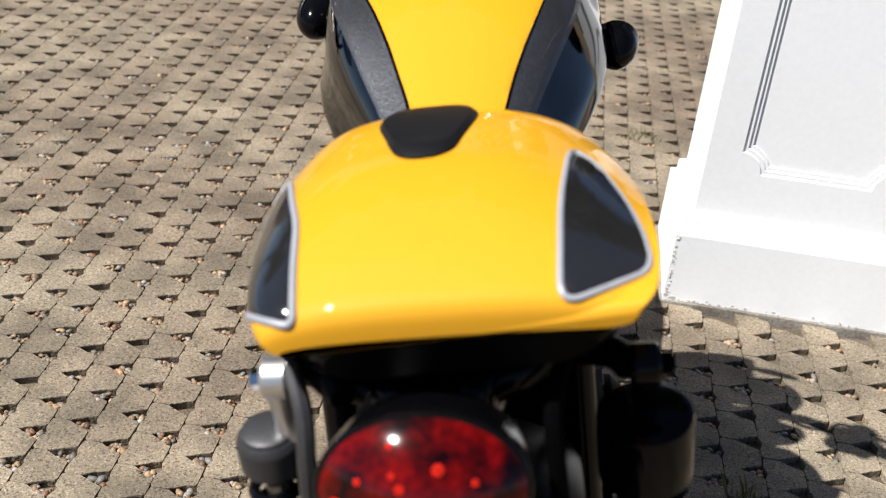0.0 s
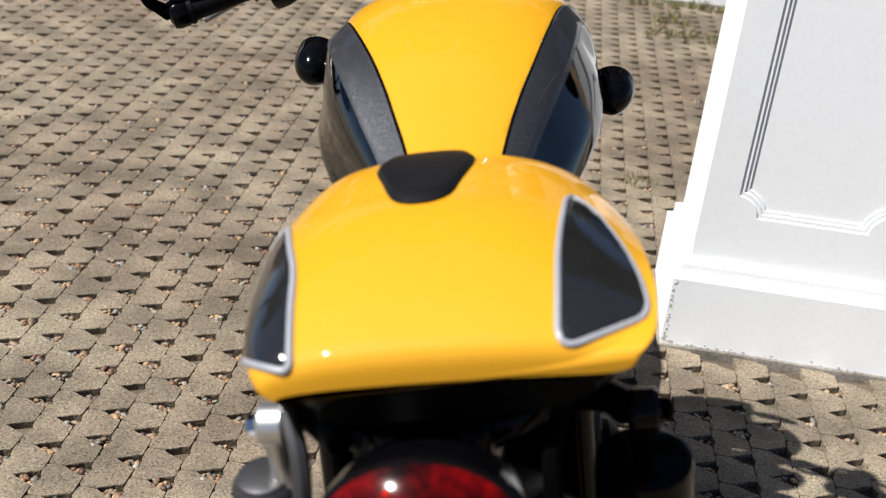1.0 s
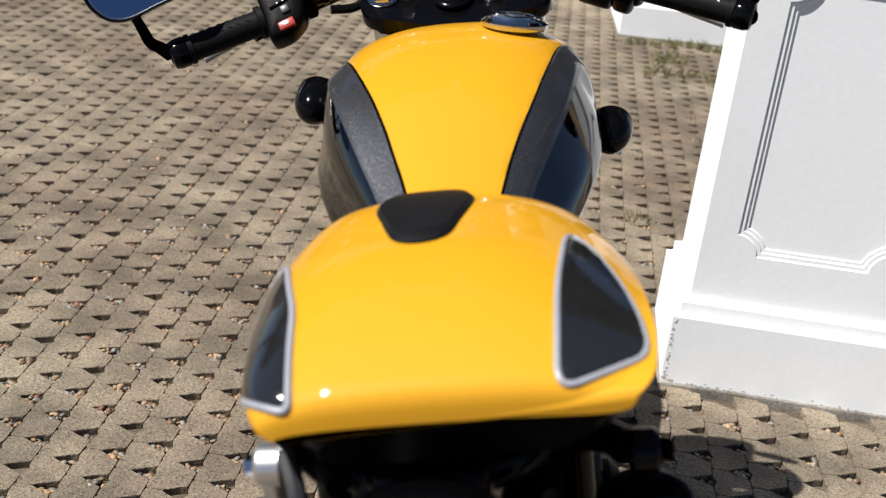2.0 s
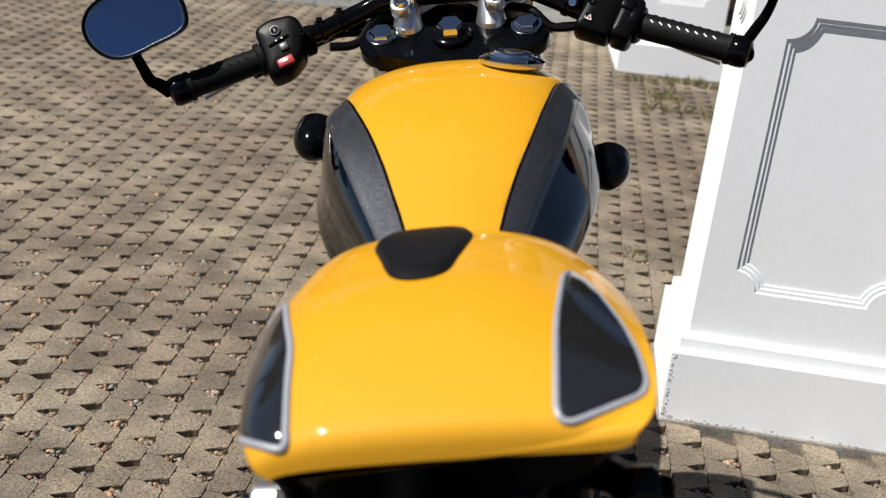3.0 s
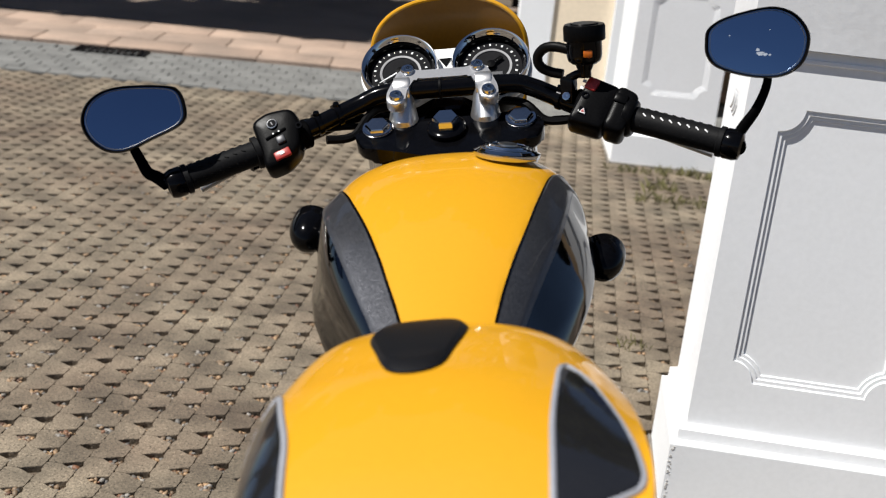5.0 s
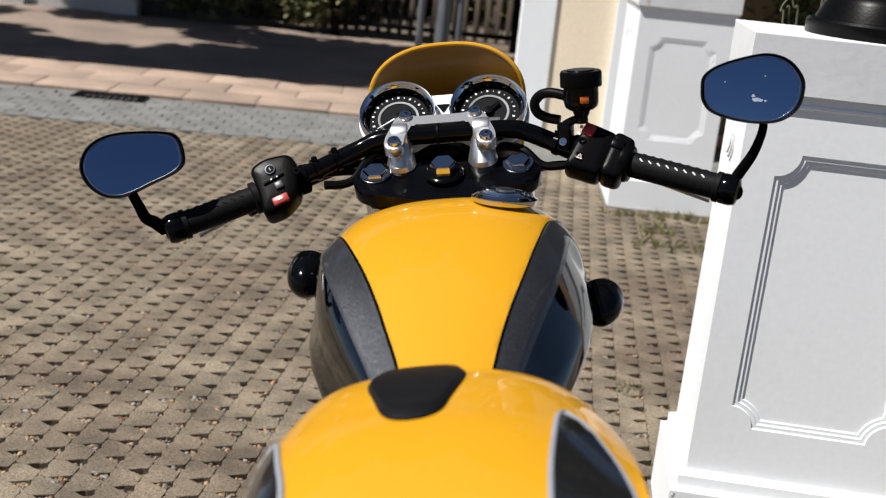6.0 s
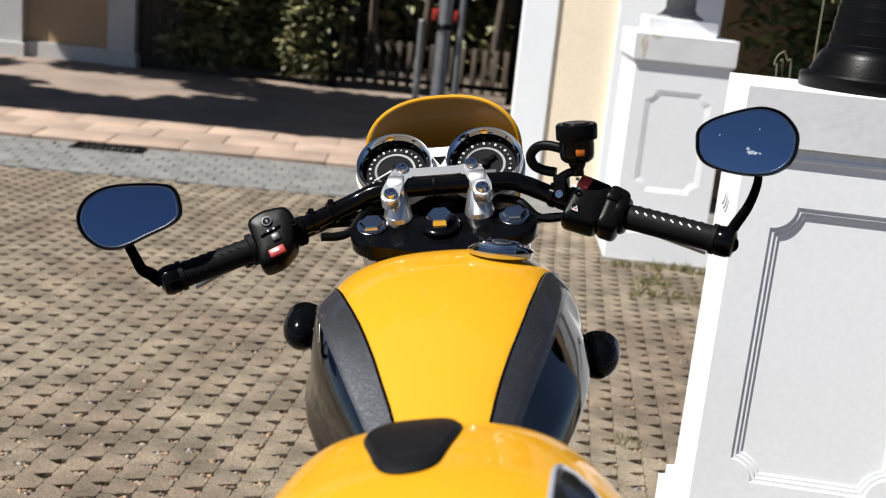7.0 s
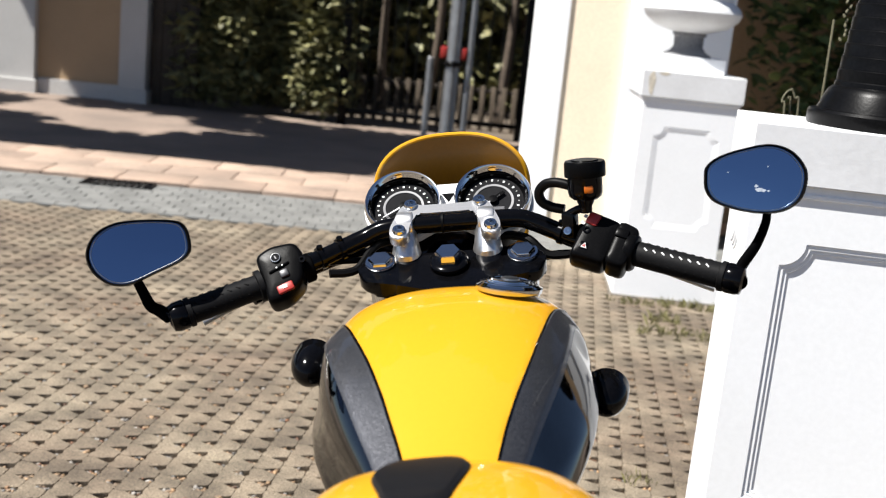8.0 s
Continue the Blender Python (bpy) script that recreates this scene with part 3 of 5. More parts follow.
for pts, r in (([(-0.17, 0.02, -0.06), (-0.174, 0.01, 0.6), (-0.180, 0, 1.15), (-0.181, 0, 1.264), (-0.182, 0, 1.345)], 0.0028),
               ([(-0.25, 0.02, -0.06), (-0.255, 0.01, 0.7), (-0.263, 0, 1.10), (-0.273, 0, 1.141), (-0.264, 0, 1.166), (-0.252, 0, 1.172)], 0.0026),
               ([(-0.21, 0.02, -0.06), (-0.22, 0.01, 0.7), (-0.231, 0, 1.115), (-0.243, 0, 1.152), (-0.254, 0, 1.176)], 0.0026),
               ([(-0.22, 0.03, -0.06), (-0.235, 0.02, 0.7), (-0.247, 0.01, 1.11), (-0.258, 0.01, 1.150)], 0.0022)):
    part("stalk", tube(smooth_path(pts, 5), r, 6), DRY_STALK, weed)
bud = random.Random(9)
for k in range(9):
    part("seed_head", lathe([(0.0, -0.006), (0.0035, -0.002), (0.003, 0.003), (0.0, 0.007)], (-0.160 + 0.001 * k + bud.uniform(-0.008, 0.008), bud.uniform(-0.006, 0.006), 1.30 + 0.011 * k), (bud.uniform(-1, 1), 0, 1), 6), DRY_STALK, weed)
panel = thing("timber_gate", "dark-stained timber gate panel beside the hedge", "gate", pose(-3.24, 11.95, -0.06))
for k in range(4):
    part("board", block(0.122, 0.03, 2.3, 0.004, pose(-0.19 + 0.126 * k, 0, 0)), DARK_WOOD, panel)
for z in (0.25, 1.9):
    part("ledge", block(0.50, 0.03, 0.09, 0.004, pose(0, 0.031, z)), DARK_WOOD, panel)


# ---- the motorcycle: x to its right, y ahead, z up, leaning on its side stand ----
BIKE = pose(0.144, 0, 0, 0, 0, -0.7) @ pose(0, 0, 0, 0, -10.4, 0)
bike = thing("motorcycle", "yellow and dark grey cafe racer motorcycle leaning on its stand", "motorcycle", BIKE)


def table(rows, y):
    """Reads a smooth line of values from rows of (y, a, b, ...)."""
    if y <= rows[0][0]:
        return rows[0][1:]
    for i in range(len(rows) - 1):
        if y <= rows[i + 1][0]:
            p0, p1, p2, p3 = rows[max(i - 1, 0)], rows[i], rows[i + 1], rows[min(i + 2, len(rows) - 1)]
            t = (y - p1[0]) / (p2[0] - p1[0])
            out = []
            for k in range(1, len(p1)):
                d = p2[0] - p1[0]
                m1 = (p2[k] - p0[k]) / (p2[0] - p0[0]) * d
                m2 = (p3[k] - p1[k]) / (p3[0] - p1[0]) * d
                out.append((2 * t ** 3 - 3 * t * t + 1) * p1[k] + (t ** 3 - 2 * t * t + t) * m1 + (3 * t * t - 2 * t ** 3) * p2[k] + (t ** 3 - t * t) * m2)
            return out
    return rows[-1][1:]


# half width, top, height of the widest line, height of the lower rim, squareness
TANK = [
    (0.93, 0.068, 0.842, 0.796, 0.77, 2.2),
    (0.965, 0.084, 0.858, 0.804, 0.772, 2.2),
    (1.02, 0.107, 0.878, 0.814, 0.775, 2.2),
    (1.1, 0.136, 0.905, 0.83, 0.78, 2.2),
    (1.18, 0.155, 0.928, 0.844, 0.782, 2.25),
    (1.27, 0.163, 0.945, 0.856, 0.782, 2.35),
    (1.35, 0.156, 0.951, 0.869, 0.785, 2.45),
    (1.4, 0.138, 0.947, 0.881, 0.79, 2.4),
    (1.425, 0.114, 0.936, 0.888, 0.795, 2.2),
]
COWL = [
    (0.648, 0.126, 0.847, 0.839, 0.835, 2.6),
    (0.6485, 0.130, 0.856, 0.841, 0.836, 2.6),
    (0.650, 0.135, 0.8645, 0.844, 0.838, 2.6),
    (0.654, 0.139, 0.8725, 0.846, 0.840, 2.6),
    (0.662, 0.143, 0.880, 0.849, 0.843, 2.6),
    (0.690, 0.147, 0.899, 0.854, 0.846, 2.5),
    (0.730, 0.147, 0.916, 0.858, 0.848, 2.4),
    (0.780, 0.143, 0.927, 0.860, 0.849, 2.4),
    (0.830, 0.134, 0.927, 0.860, 0.849, 2.4),
    (0.880, 0.121, 0.921, 0.859, 0.849, 2.5),
    (0.905, 0.110, 0.912, 0.858, 0.849, 2.5),
]


# Camera eye in the motorcycle's own axes; the cowl is scaled towards it.
EYE_POINT = Vector((0.088, 0.0, 1.275))


def on_skin(rows, y, a, off=0.0, to_eye=True):
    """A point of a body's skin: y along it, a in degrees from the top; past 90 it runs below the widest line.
    Behind its crest the tail cowl is scaled towards the camera's eye point, shaped to fit the camera's view."""
    slant = 0.25 if rows[0][0] < 0.8 else 0.08

    def raw(y, a):
        w, top, mid, low, n = table(rows, y)
        s, c = math.sin(radians(abs(a))), math.cos(radians(abs(a)))
        sg = 1 if a >= 0 else -1
        x = w * abs(s) ** (2 / n)
        z = mid + (top - mid) * c ** (2 / n) if c >= 0 else mid - (mid - low) * (-c) ** (2 / n)
        x = sg * x + slant * min(max(0.932 - z, 0.0), 0.09)
        if slant > 0.2:
            low_down = min(1.0, max(0.0, (top - z) / (top - mid)))
            z += 0.028 * x + (0.016 * (x / 0.14) ** 3 * low_down ** 2 if x > 0 else 0.0)
            if to_eye:
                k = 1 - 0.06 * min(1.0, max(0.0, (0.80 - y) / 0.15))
                return EYE_POINT + (Vector((x, y, z)) - EYE_POINT) * k
        return Vector((x, y, z))
    p = raw(y, a)
    if off:
        e = 0.002
        lo, hi = rows[0][0], rows[-1][0]
        dy = raw(min(y + e, hi), a) - raw(max(y - e, lo), a)
        da = raw(y, a + 0.7) - raw(y, a - 0.7)
        nrm = da.cross(dy)
        if nrm.length > 1e-12:
            p = p + nrm.normalized() * (off if (da.cross(dy)).dot(p - Vector((0, y, table(rows, y)[2] - 0.05))) > 0 else -off)
    return p


def body(rows, ys, top=150):
    angles = [-top + 2 * top * k / 64 for k in range(65)]
    return [[on_skin(rows, y, a) for a in angles] for y in ys]


def closed_body(rows, ys, top=150):
    return grid(body(rows, ys, top), close_u=True, cap=True)


def spread(a, b, n):
    return [a + (b - a) * k / (n - 1) for k in range(n)]


def skin_patch(rows, outline, off, rings=8):
    """A patch on a skin inside a closed outline of (y, a), lifted by off and sunk at its rim."""
    n = len(outline)
    cy, ca = sum(p[0] for p in outline) / n, sum(p[1] for p in outline) / n
    bm = bmesh.new()
    centre = bm.verts.new(on_skin(rows, cy, ca, off))
    prev = None
    for r in range(1, rings + 1):
        k = r / rings
        lift = off if r < rings else off * 0.3
        ring = [bm.verts.new(on_skin(rows, cy + (y - cy) * k, ca + (a - ca) * k, lift)) for y, a in outline]
        for i in range(n):
            if prev is None:
                bm.faces.new((centre, ring[i], ring[(i + 1) % n]))
            else:
                bm.faces.new((prev[i], ring[i], ring[(i + 1) % n], prev[(i + 1) % n]))
        prev = ring
    return bm


# fuel tank
SPLIT = {-1: [(0.93, 21.0), (1.012, 21.9), (1.071, 24.3), (1.125, 26.8), (1.192, 31.6), (1.259, 38.9), (1.305, 46.2), (1.35, 58.0), (1.385, 74.0)],
         1: [(0.93, 28.0), (1.005, 28.0), (1.05, 28.6), (1.098, 30.4), (1.165, 34.4), (1.24, 39.2), (1.316, 47.2), (1.35, 57.0), (1.385, 74.0)]}
angles = [-146 + 292 * k / 96 for k in range(97)]
rows = []
for y in spread(0.93, 1.425, 40):
    row = []
    for a in angles:
        a0 = table(SPLIT[1 if a > 0 else -1], y)[0] + max(0.0, y - 1.385) * 4000
        row.append(on_skin(TANK, y, a, -0.022 * min(1.0, max(0.0, (abs(a) - a0 - 0.6) / 8))))
    rows.append(row)
left_swell = 0.009
tank = part("fuel_tank", grid(rows, close_u=True, cap=True), YELLOW, bike, "glossy yellow tank with dark grey metallic side panels")
for sg in (-1, 1):
    rows = []
    for y in spread(0.935, 1.383, 40):
        a0 = table(SPLIT[sg], y)[0]
        row = []
        ridge = a0 + 15.0
        spots = [a0, a0 + 0.25, a0 + 1.2] + [a0 + 1.2 + 13.8 * k / 10 for k in range(1, 11)] + [ridge + 7.0 * k / 6 for k in range(1, 7)] + [ridge + 7 + (146 - ridge - 7) * k / 34 for k in range(1, 35)]
        fade = min(1.0, max(0.0, (1.335 - y) / 0.06))
        fade = fade * fade * (3 - 2 * fade)
        for k, a in enumerate(spots):
            s = min(1.0, max(0.0, (a - ridge) / (98.0 - ridge)))
            sink = (0.012 * math.sin(s ** 1.5 * math.pi) if sg < 0 else 0.008 * math.sin(s ** 0.8 * math.pi)) * fade
            swell = left_swell * math.sin(math.pi * min(1.0, max(0.0, (y - 0.95) / 0.43)) ** 1.6) * min(1.0, max(0.0, (a - a0 - 1.2) / 16.0)) if sg < 0 else 0.0
            row.append(on_skin(TANK, y, sg * a, (0.0016 + swell - sink) if 0 < k < len(spots) - 1 else -0.001))
        rows.append(row)
    part("side_panel", grid([r[:16] for r in rows]), GREY_FLAKE, tank, "dark grey metallic flake panel")
    part("knee_panel", grid([r[15:] for r in rows]), KNEE_GLOSS, tank, "glossy dark knee hollow")
    edge = [on_skin(TANK, y, sg * (table(SPLIT[sg], y)[0] - 0.2), 0.0008) for y in spread(0.935, 1.383, 40)]
    part("pinstripe", tube(edge, 0.0019, 8), BLACK_PAINT, tank, "thin black line")
cap_m = aligned((0.074, 1.364, 0.9455), (0.16, 0.08, 1))
cap = part("filler_cap", lathe([(0.040, 0), (0.042, 0.003), (0.042, 0.007), (0.038, 0.0085), (0.036, 0.0105), (0.026, 0.0125), (0.022, 0.0145), (0.0, 0.015)], cap_m.translation, cap_m.to_3x3().col[2], 40), CHROME, tank, "polished chrome filler cap")
part("lock_disc", lathe([(0.012, 0.014), (0.012, 0.0165), (0.010, 0.0175), (0.0, 0.0175)], cap_m.translation, cap_m.to_3x3().col[2], 24), STEEL, cap)
for k in range(3):
    part("cap_ridge", lathe([(0.024 + 0.005 * k, 0.0110 - 0.001 * k), (0.025 + 0.005 * k, 0.0145 - 0.0015 * k), (0.026 + 0.005 * k, 0.0110 - 0.001 * k)], cap_m.translation, cap_m.to_3x3().col[2], 40, ends=False), CHROME, cap)

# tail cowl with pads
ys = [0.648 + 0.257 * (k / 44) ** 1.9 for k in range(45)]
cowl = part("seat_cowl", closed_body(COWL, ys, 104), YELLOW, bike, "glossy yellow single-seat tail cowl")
FROM_BEHIND = Vector((0, 0.457, 0.889))


def stencil(rows, u, v, guess):
    """The place (y, a) of a skin that lies at u across and v up as seen from behind and above."""
    y, a = guess
    for _ in range(40):
        p = on_skin(rows, y, a, to_eye=False)
        py, pa = on_skin(rows, y + 1e-4, a, to_eye=False), on_skin(rows, y, a + 0.05, to_eye=False)
        j = [[(py.x - p.x) / 1e-4, (pa.x - p.x) / 0.05], [(py - p).dot(FROM_BEHIND) / 1e-4, (pa - p).dot(FROM_BEHIND) / 0.05]]
        det = j[0][0] * j[1][1] - j[0][1] * j[1][0]
        if abs(det) < 1e-9:
            break
        ex, ev = u - p.x, v - p.dot(FROM_BEHIND)
        dy, da = (j[1][1] * ex - j[0][1] * ev) / det, (j[0][0] * ev - j[1][0] * ex) / det
        y = min(0.895, max(0.6495, y + 0.5 * max(-0.02, min(0.02, dy))))
        a = min(99.0, max(-99.0, a + 0.5 * max(-6.0, min(6.0, da))))
    return y, a


for sg, corners in ((-1, [(-0.110, 1.168), (-0.093, 1.131), (-0.0895, 1.060), (-0.133, 1.070), (-0.137, 1.105), (-0.126, 1.143)]),
                    (1, [(0.1100, 1.181), (0.1000, 1.141), (0.0955, 1.068), (0.1605, 1.088), (0.1570, 1.112), (0.1470, 1.137), (0.1290, 1.166)])):
    ring = rounded(corners, 0.010 if sg < 0 else 0.017, 7)
    dense = []
    for i in range(len(ring)):
        p, q = Vector(ring[i]), Vector(ring[(i + 1) % len(ring)])
        steps = max(1, int((q - p).length / 0.006))
        dense += [p.lerp(q, s / steps) for s in range(steps)]
    outline, last = [], (0.70, sg * 55.0)
    for p in dense:
        last = stencil(COWL, p.x, p.y, last)
        outline.append(last)
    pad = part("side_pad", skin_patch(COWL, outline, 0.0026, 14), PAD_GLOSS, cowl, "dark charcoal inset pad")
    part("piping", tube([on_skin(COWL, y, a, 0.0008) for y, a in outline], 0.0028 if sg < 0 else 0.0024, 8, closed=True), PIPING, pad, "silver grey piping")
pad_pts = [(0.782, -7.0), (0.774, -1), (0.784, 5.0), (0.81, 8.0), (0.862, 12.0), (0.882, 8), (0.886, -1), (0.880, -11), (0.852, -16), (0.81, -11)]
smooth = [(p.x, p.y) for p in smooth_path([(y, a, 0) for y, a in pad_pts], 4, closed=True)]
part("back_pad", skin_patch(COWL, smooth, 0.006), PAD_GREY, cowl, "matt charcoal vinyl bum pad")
seat = part("seat", closed_body([(0.86, 0.105, 0.872, 0.83, 0.80, 2.6), (0.92, 0.112, 0.858, 0.82, 0.79, 2.7), (0.98, 0.105, 0.850, 0.81, 0.78, 2.6), (1.04, 0.09, 0.852, 0.81, 0.78, 2.4)], spread(0.86, 1.04, 12), 120), RUBBER, bike, "black vinyl rider seat")
under = part("tail_tray", closed_body([(0.665, 0.10, 0.833, 0.815, 0.80, 2.6), (0.68, 0.116, 0.834, 0.812, 0.79, 3), (0.75, 0.118, 0.836, 0.81, 0.78, 3), (0.95, 0.105, 0.83, 0.79, 0.76, 3)], spread(0.665, 0.95, 14), 140), BLACK_PLASTIC, bike, "black plastic tray under the cowl")

# tail lamp
lamp_axis = Vector((0, -0.94, 0.34)).normalized()
lm = aligned((0.001, 0.562, 0.788), lamp_axis)
lens_ring = [(0.0710 * math.cos(t), 0.051 * math.sin(t)) for t in [2 * math.pi * k / 48 for k in range(48)]]
rim_rows = [[lm @ Vector((x * k, y * k, z)) for x, y in lens_ring] for k, z in ((0.75, -0.062), (0.98, -0.052), (1.015, -0.02), (1.025, 0.0), (1.015, 0.004), (0.985, 0.006))]
tail = part("tail_lamp", grid(rim_rows, close_u=True, cap=True), BLACK_PAINT, bike, "oval red tail lamp in a slim dark shell")
lens_rows = [[lm @ Vector((x * k, y * k, 0.004 + 0.026 * (1 - k * k))) for x, y in lens_ring] for k in (1.0, 0.9, 0.8, 0.7, 0.6, 0.5, 0.4, 0.3, 0.2, 0.1, 0.01)]
lens = part("lens", grid(lens_rows, close_u=True), LENS, tail, "glossy red faceted lens")
for x, y, r in ((-0.018, 0.034, 0.0024), (-0.017, 0.017, 0.0026), (-0.012, 0.009, 0.0034), (0.013, 0.020, 0.0042), (0.018, -0.012, 0.0058), (0.052, -0.012, 0.0062), (-0.040, 0.012, 0.0026), (0.036, 0.010, 0.0028), (-0.056, -0.006, 0.0056), (-0.034, -0.010, 0.0040), (0.0, -0.022, 0.0040), (0.034, -0.028, 0.0050), (-0.024, -0.030, 0.0044)):
    z = 0.0045 + 0.026 * (1 - (x / 0.0710) ** 2 - (y / 0.051) ** 2)
    part("reflector", lathe([(r, 0.0), (r * 0.5, 0.0003), (0.0, 0.0004)], lm @ Vector((x, y, z)), lm.to_3x3() @ Vector((x * 8, y * 12, 1)), 14), RED_FACET, lens, "bright red reflector spot")

part("lamp_housing", slab(rounded([(-0.040, 0.0), (0.042, 0.0), (0.075, 0.17), (-0.072, 0.17)], 0.02), -0.050, 0.0, 0.012, pose(0.002, 0.628, 0.815), 3), BLACK_PAINT, tail)

# rear mudguard
rows = []
for k in range(22):
    a = radians(15 + k * 7)
    c = Vector((0, 0.66 - 0.335 * math.cos(a), 0.32 + 0.375 * math.sin(a)))
    nrm = Vector((0, -math.cos(a), math.sin(a)))
    rows.append([c + Vector((0.112 * math.sin(radians(q)), 0, 0)) - nrm * 0.05 * (1 - math.cos(radians(q))) for q in range(-80, 81, 10)])
part("rear_mudguard", grid(rows), BLACK_PLASTIC, bike, "black plastic rear mudguard")

# shock absorbers, one each side; the right one coloured black for its shade
for sg, x0 in ((-1, -0.133), (1, 0.156)):
    top, foot = Vector((x0, 0.68, 0.796)), Vector((x0 * 1.02, 0.72, 0.37))
    d = (foot - top).normalized()
    eye = top + Vector((0.016 if sg < 0 else 0.0, 0, 0))
    shock = part("shock_absorber", lathe([(0.0235, 0.054), (0.0262, 0.058), (0.0268, 0.062), (0.0268, 0.084), (0.022, 0.086)] if sg < 0 else [(0.030, 0.044), (0.036, 0.047), (0.037, 0.053), (0.037, 0.104), (0.030, 0.108)], top, d, 28), GREY_ALLOY if sg < 0 else BLACK_PAINT, bike, "dark rear shock absorber")
    part("top_eye", join(lathe([(0.014, -0.011), (0.0165, -0.008), (0.0165, 0.008), (0.014, 0.011)], eye, (1, 0, 0), 24), tube([eye + d * 0.01, eye + d * 0.030, eye + d * 0.045, eye + d * 0.057], [0.012, 0.0092, 0.0092, 0.013], 16)), ALLOY if sg < 0 else BLACK_PAINT, shock, "polished alloy eye" if sg < 0 else "")
    part("bolt", lathe([(0.008, 0), (0.008, 0.008), (0.006, 0.010), (0.0, 0.010)], eye + Vector((sg * 0.011, 0, 0)), (sg, 0, 0), 6), CHROME if sg < 0 else BLACK_SATIN, shock)
    part("collar", lathe([(0.016, 0.048), (0.021, 0.050), (0.0235, 0.055), (0.020, 0.058)], top, d, 28), GREY_ALLOY if sg < 0 else BLACK_SATIN, shock)
    coil = []
    for k in range(14 * 16 + 1):
        a = 2 * math.pi * k / 16
        q = d.to_track_quat("Z", "Y")
        coil.append(top + d * (0.093 + 0.27 * k / (14 * 16)) + q @ Vector(((0.0215 if sg < 0 else 0.029) * math.cos(a), (0.0215 if sg < 0 else 0.029) * math.sin(a), 0)))
    part("spring", tube(coil, 0.005, 7), BLACK_PAINT, shock, "gloss black coil spring")
    part("damper", tube([top + d * 0.05, foot], 0.011, 12), STEEL, shock)
    part("frame_lug", tube(smooth_path([eye + Vector((-sg * 0.012, 0.0, 0)), eye + Vector((-sg * 0.03, 0.02, 0.0)), (sg * 0.06, 0.70, 0.80)], 5), 0.012, 10), STEEL if sg < 0 else BLACK_SATIN, shock)
for sg in (-1, 1):
    part("seat_rail", tube(smooth_path([(sg * 0.045, 0.66, 0.795), (sg * 0.085, 0.68, 0.812), (sg * 0.095, 0.80, 0.80), (sg * 0.10, 1.0, 0.76), (sg * 0.08, 1.3, 0.78)], 6), 0.013, 10), BLACK_PAINT, bike)
    hoop = smooth_path([(sg * 0.098, 0.655, 0.822), (sg * 0.088, 0.630, 0.800), (sg * 0.089, 0.615, 0.75), (sg * 0.094, 0.62, 0.66)], 6)
    # Right bracket black too, for the shade on that side.
    part("lamp_bracket", tube(hoop, 0.007, 8), GREY_ALLOY if sg < 0 else BLACK_SATIN, bike)
    if sg < 0:
        part("luggage_peg", tube([(-0.074, 0.668, 0.808), (-0.064, 0.648, 0.806), (-0.060, 0.640, 0.805)], [0.008, 0.0125, 0.010], 14), RUBBER, bike, "stubby black rubber peg")
        part("stay", tube(smooth_path([(-0.122, 0.690, 0.838), (-0.098, 0.668, 0.818), (-0.074, 0.655, 0.800)], 5), 0.0062, 10), BLACK_PAINT, bike, "gloss black stay under the cowl")
    part("frame_tube", tube(smooth_path([(sg * 0.03, 1.45, 0.85), (sg * 0.09, 1.38, 0.62), (sg * 0.13, 1.30, 0.33), (sg * 0.13, 1.0, 0.30), (sg * 0.12, 0.86, 0.42), (sg * 0.11, 0.85, 0.74)], 6), 0.016, 10), BLACK_PAINT, bike)
    part("swingarm", tube([(sg * 0.11, 0.98, 0.37), (sg * 0.12, 0.66, 0.33)], 0.02, 10), BLACK_PAINT, bike)

# wheels
def wheel(y, r, wide, label):
    prof = []
    for k in range(17):
        a = 2 * math.pi * k / 16
        prof.append((r - 0.055 + 0.055 * math.cos(a), wide / 2 * math.sin(a)))
    w = part("wheel", lathe(prof, (0, y, r), (1, 0, 0), 56, ends=False), TYRE, bike, label)
    part("rim", lathe([(r - 0.085, -0.045), (r - 0.10, -0.05), (r - 0.105, -0.04), (r - 0.105, 0.04), (r - 0.10, 0.05), (r - 0.085, 0.045)], (0, y, r), (1, 0, 0), 48, ends=False), STEEL if y > 1 else BLACK_PAINT, w, "spoked metal rim")
    part("hub", lathe([(0.0, -0.07), (0.045, -0.07), (0.05, -0.05), (0.03, -0.04), (0.03, 0.04), (0.05, 0.05), (0.045, 0.07), (0.0, 0.07)], (0, y, r), (1, 0, 0), 24, ends=False), GREY_ALLOY, w)
    for k in range(20):
        a, b = 2 * math.pi * k / 20, 2 * math.pi * (k + (1.2 if k % 2 else -1.2)) / 20
        s = 0.045 if k % 4 < 2 else -0.045
        part("spoke", tube([(s, y + 0.047 * math.cos(a), r + 0.047 * math.sin(a)), (0, y + (r - 0.105) * math.cos(b), r + (r - 0.105) * math.sin(b))], 0.0018, 5), CHROME, w)
    return w


wheel(0.66, 0.310, 0.130, "rear wheel with a black road tyre")
wheel(1.98, 0.310, 0.105, "front wheel with a black road tyre")
disc = part("brake_disc", lathe([(0.065, -0.0025), (0.15, -0.0025), (0.15, 0.0025), (0.065, 0.0025)], (-0.075, 1.98, 0.31), (1, 0, 0), 48, ends=False), STEEL, bike)
rows = []
